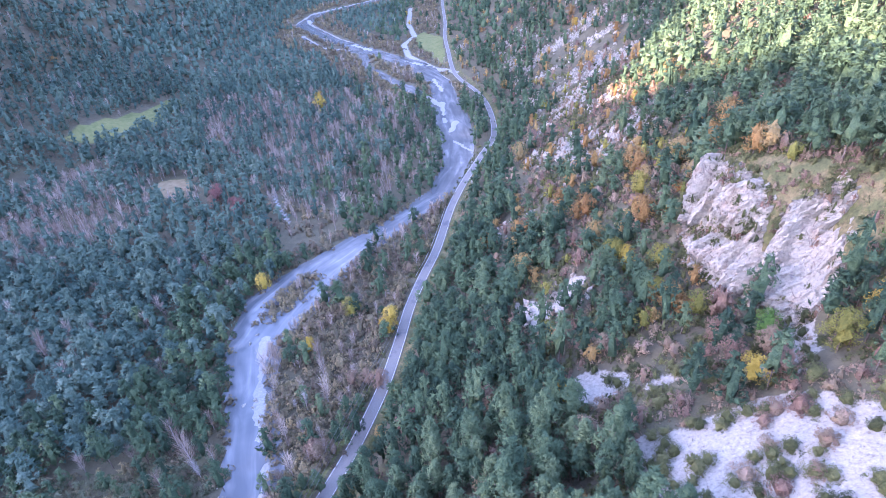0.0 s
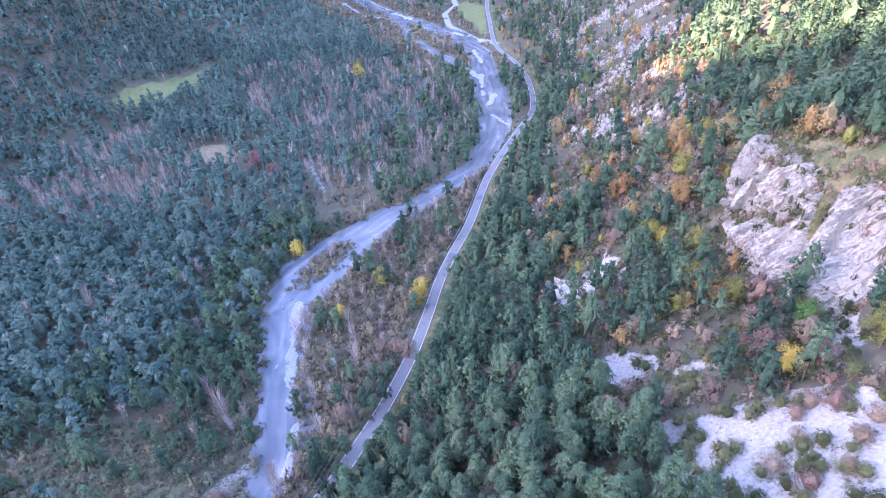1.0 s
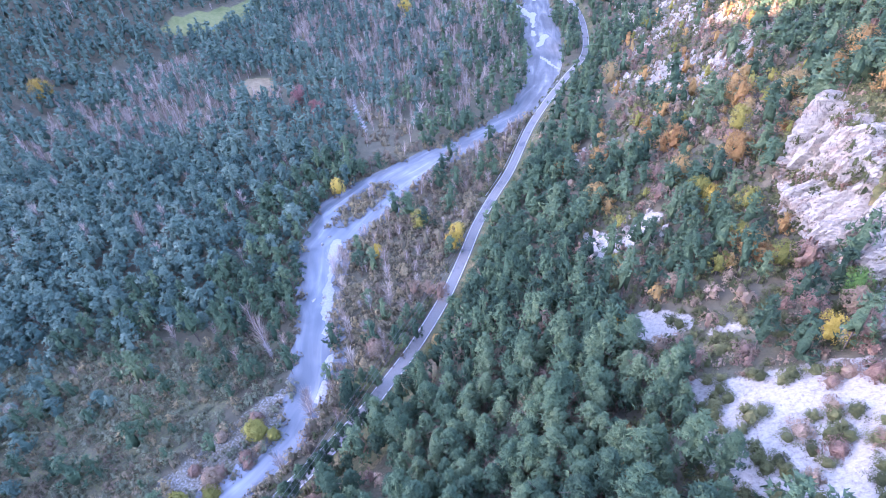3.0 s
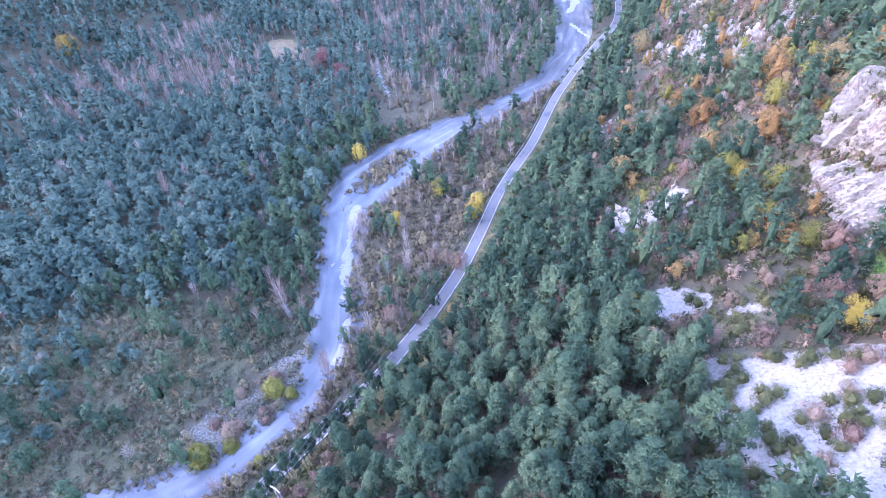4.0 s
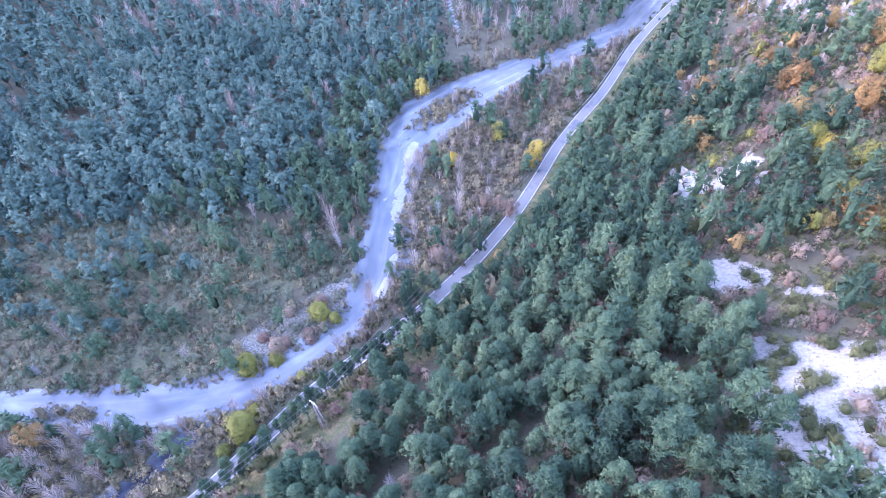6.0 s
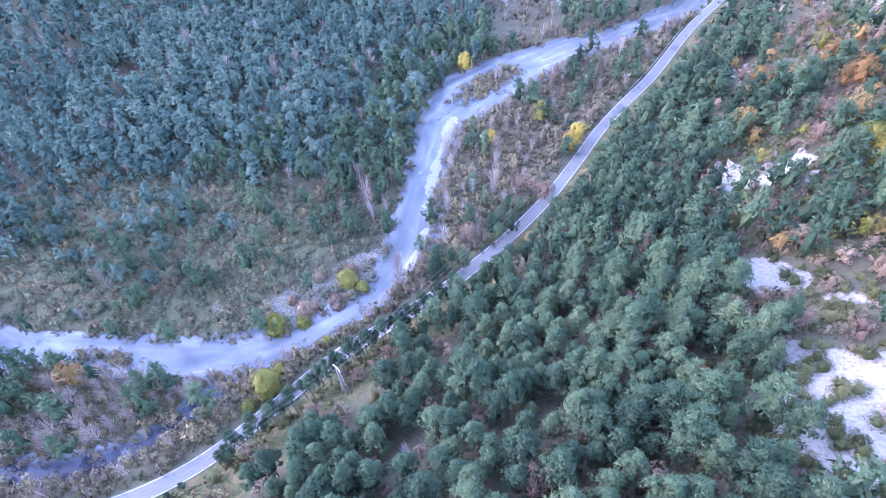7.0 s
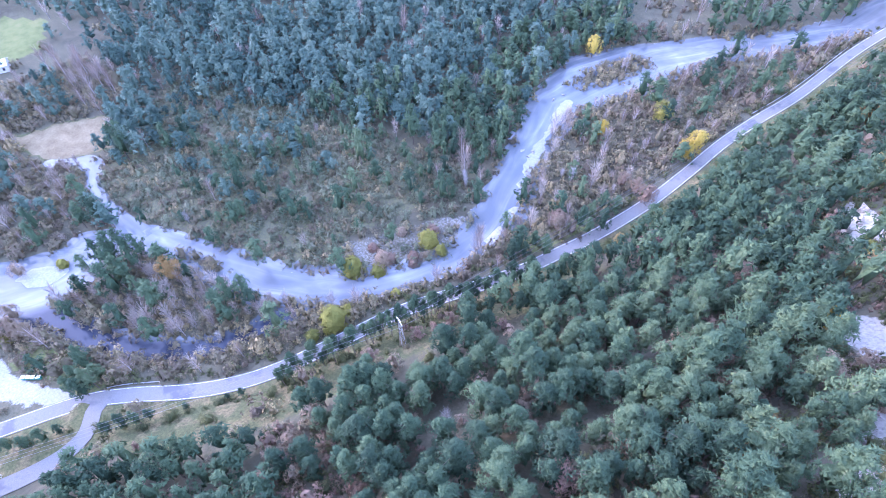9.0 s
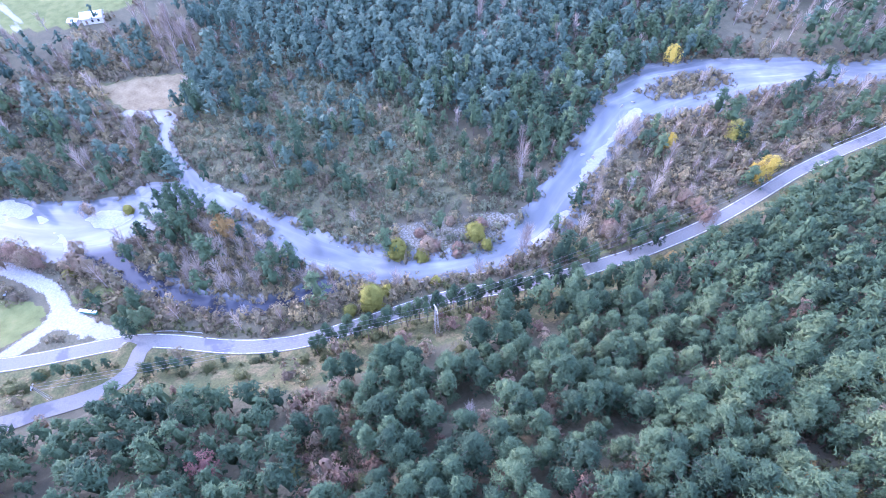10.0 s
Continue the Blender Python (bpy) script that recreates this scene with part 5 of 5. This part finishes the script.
def plain(name, colour, roughness=0.7):
    m, nt, shader = material(name, roughness)
    dim = tuple(0.78 * v for v in colour)
    nt.links.new(ramp(nt, grain(nt, 1.5, 4), [(0.35, dim), (0.65, colour)]), shader.inputs["Base Color"])
    return m


def box(x0, x1, y0, y1, z0, z1, soft=0.0):
    bm = bmesh.new()
    bmesh.ops.create_cube(bm, size=1.0, matrix=Matrix.LocRotScale(((x0 + x1) / 2, (y0 + y1) / 2, (z0 + z1) / 2), None, (x1 - x0, y1 - y0, z1 - z0)))
    if soft:
        bmesh.ops.bevel(bm, geom=bm.edges[:], offset=soft, segments=2, affect="EDGES")
    bmesh.ops.triangulate(bm, faces=bm.faces)
    bm.verts.index_update()
    out = np.array([v.co for v in bm.verts]), np.array([[v.index for v in f.verts] for f in bm.faces])
    bm.free()
    return out


WALL, SHEET, GLASS, TIMBER = plain("pale_render", (0.62, 0.60, 0.56)), plain("white_sheet_roof", (0.80, 0.81, 0.83), 0.5), plain("dark_glass", (0.05, 0.06, 0.07), 0.1), plain("brown_timber", (0.22, 0.15, 0.10))


def house(name, label, long_, deep, high, where, turn):
    ob = stand(name, label, "house")
    piece("wall", box(-long_ / 2, long_ / 2, -deep / 2, deep / 2, -1.0, high), WALL, ob)
    gable = []
    for sy in (-1, 1):
        v = np.array([(sx * (long_ / 2 + 0.4), y_, z_) for sx in (-1, 1) for y_, z_ in ((sy * (deep / 2 + 0.5), high - 0.15), (0, high + deep * 0.25), (0, high + deep * 0.25 + 0.18), (sy * (deep / 2 + 0.5), high + 0.05))])
        f = np.array([(0, 1, 2), (0, 2, 3), (4, 6, 5), (4, 7, 6), (3, 2, 6), (3, 6, 7), (0, 5, 1), (0, 4, 5), (0, 3, 7), (0, 7, 4), (1, 5, 6), (1, 6, 2)])
        piece("roof", (v, f), SHEET, ob, "white sheet-metal roof slope")
    for sx in (-1, 1):
        v = np.array([(sx * long_ / 2, -deep / 2, high), (sx * long_ / 2, deep / 2, high), (sx * long_ / 2, 0, high + deep * 0.25), (sx * (long_ / 2 - 0.2), -deep / 2, high), (sx * (long_ / 2 - 0.2), deep / 2, high), (sx * (long_ / 2 - 0.2), 0, high + deep * 0.25)])
        piece("gable", (v, np.array([(0, 1, 2), (3, 5, 4), (0, 3, 4), (0, 4, 1), (1, 4, 5), (1, 5, 2), (0, 2, 5), (0, 5, 3)])), WALL, ob)
    for k in range(3):
        px = (k - 1) * long_ * 0.3
        w = piece("window" if k else "door", box(px - 0.55, px + 0.55, -deep / 2 - 0.03, -deep / 2 + 0.1, 0.9 if k else 0.0, 2.1), GLASS if k else TIMBER, ob)
        if k:
            piece("window_frame", merge([box(px - 0.65, px + 0.65, -deep / 2 - 0.06, -deep / 2 + 0.05, z_, z_ + 0.1) for z_ in (0.82, 2.08)]), TIMBER, w)
    return place(ob, *where, 1.0, turn, 0.0)


house("farmhouse", "small pale house with a white metal roof by the meadow", 10, 7, 3.2, (-324, 31), 65)
house("shed", "low pale shed with a white roof beside trees", 5, 3.5, 2.0, (-327, 22), 40)

TEAL, PALE = plain("green_plastic", (0.05, 0.28, 0.20), 0.5), plain("white_plastic", (0.72, 0.74, 0.73), 0.5)


def container():
    ob = stand("waste_container", "green waste container with a pale lid by the gravel", "container", "waste containers")
    piece("body", box(-0.65, 0.65, -0.5, 0.5, 0.15, 1.15, 0.06), TEAL, ob)
    piece("lid", box(-0.7, 0.7, -0.55, 0.55, 1.15, 1.36, 0.08), PALE, ob, "pale lid")
    for sx in (-0.5, 0.5):
        for sy in (-0.4, 0.4):
            piece("wheel", stem([(sx - 0.05, sy, 0.12), (sx + 0.05, sy, 0.12)], (0.12, 0.12), 8), GLASS, ob)
    return ob


model = container()
for k in range(4):
    place(model if k == 0 else copy_thing(model, Matrix()), -146.8 + 1.35 * k, -34.0 + 1.1 * k, 1.0, 40 + 4 * k, 0.0)

CARPAINT = plain("silver_car_paint", (0.55, 0.58, 0.63), 0.3)


def car():
    ob = stand("parked_car", "silver-blue hatchback parked on the gravel car park", "car")
    bm = bmesh.new()
    side = [(-2.05, 0.35), (-2.1, 0.75), (-1.95, 0.95), (-1.5, 1.4), (0.2, 1.45), (0.95, 1.0), (1.95, 0.85), (2.1, 0.6), (2.05, 0.35)]
    rows = [[bm.verts.new((x_, w * (0.84 if z_ > 1.2 else 1.0), z_)) for x_, z_ in side] for w in (-0.86, 0.86)]
    for a, b in zip(range(9), [*range(1, 9), 0]):
        bm.faces.new((rows[0][a], rows[0][b], rows[1][b], rows[1][a]))
    bm.faces.new(rows[0][::-1])
    bm.faces.new(rows[1])
    bmesh.ops.recalc_face_normals(bm, faces=bm.faces)
    bmesh.ops.bevel(bm, geom=bm.edges[:], offset=0.06, segments=2, affect="EDGES")
    bmesh.ops.triangulate(bm, faces=bm.faces)
    bm.verts.index_update()
    piece("body", (np.array([v.co for v in bm.verts]), np.array([[v.index for v in f.verts] for f in bm.faces])), CARPAINT, ob)
    bm.free()
    for s in (-1, 1):
        piece("side_window", box(-1.3, 0.25, s * 0.80 - 0.02, s * 0.80 + 0.02, 1.0, 1.33), GLASS, ob)
        for x_ in (-1.3, 1.3):
            wheel = piece("wheel", stem([(x_, s * 0.70, 0.32), (x_, s * 0.90, 0.32)], (0.32, 0.32), 14), GLASS, ob)
            piece("rim", stem([(x_, s * 0.88, 0.32), (x_, s * 0.915, 0.32)], (0.2, 0.18), 10), STEEL, wheel)
    v = np.array([(0.28, -0.7, 1.43), (0.28, 0.7, 1.43), (0.98, 0.78, 1.02), (0.98, -0.78, 1.02)])
    v = np.vstack([v + np.array([0.03, 0, 0.05]), v - np.array([0.02, 0, 0.02])])
    piece("windscreen", (v, np.array([(0, 3, 2), (0, 2, 1), (4, 5, 6), (4, 6, 7), (0, 1, 5), (0, 5, 4), (2, 3, 7), (2, 7, 6), (1, 2, 6), (1, 6, 5), (3, 0, 4), (3, 4, 7)])), GLASS, ob)
    return ob


place(car(), -172.5, -53.5, 1.0, 62, 0.0)


def guard_rail(points, off):
    ob = stand("guard_rail", "low galvanised guard rail along the road's outer edge", "guard rail")
    line, right = along(points, 2.0)
    pts = np.column_stack([line[:, :2] + right * off, floor_z(line[:, 1]) + 0.75])
    piece("rail", merge([stem([*(pts + np.array([0, 0, h]))], [0.09] * len(pts), 4) for h in (0.0, -0.16)]), STEEL, ob)
    for p in pts[::2]:
        piece("post", rod((p[0], p[1], p[2] - 1.4), (p[0], p[1], p[2] + 0.05), 0.07), STEEL, ob)


guard_rail([(-119, -20.4), (-115.5, -16), (-109, -9.5)], -3.4)
guard_rail(ROAD[19:22], -3.6)
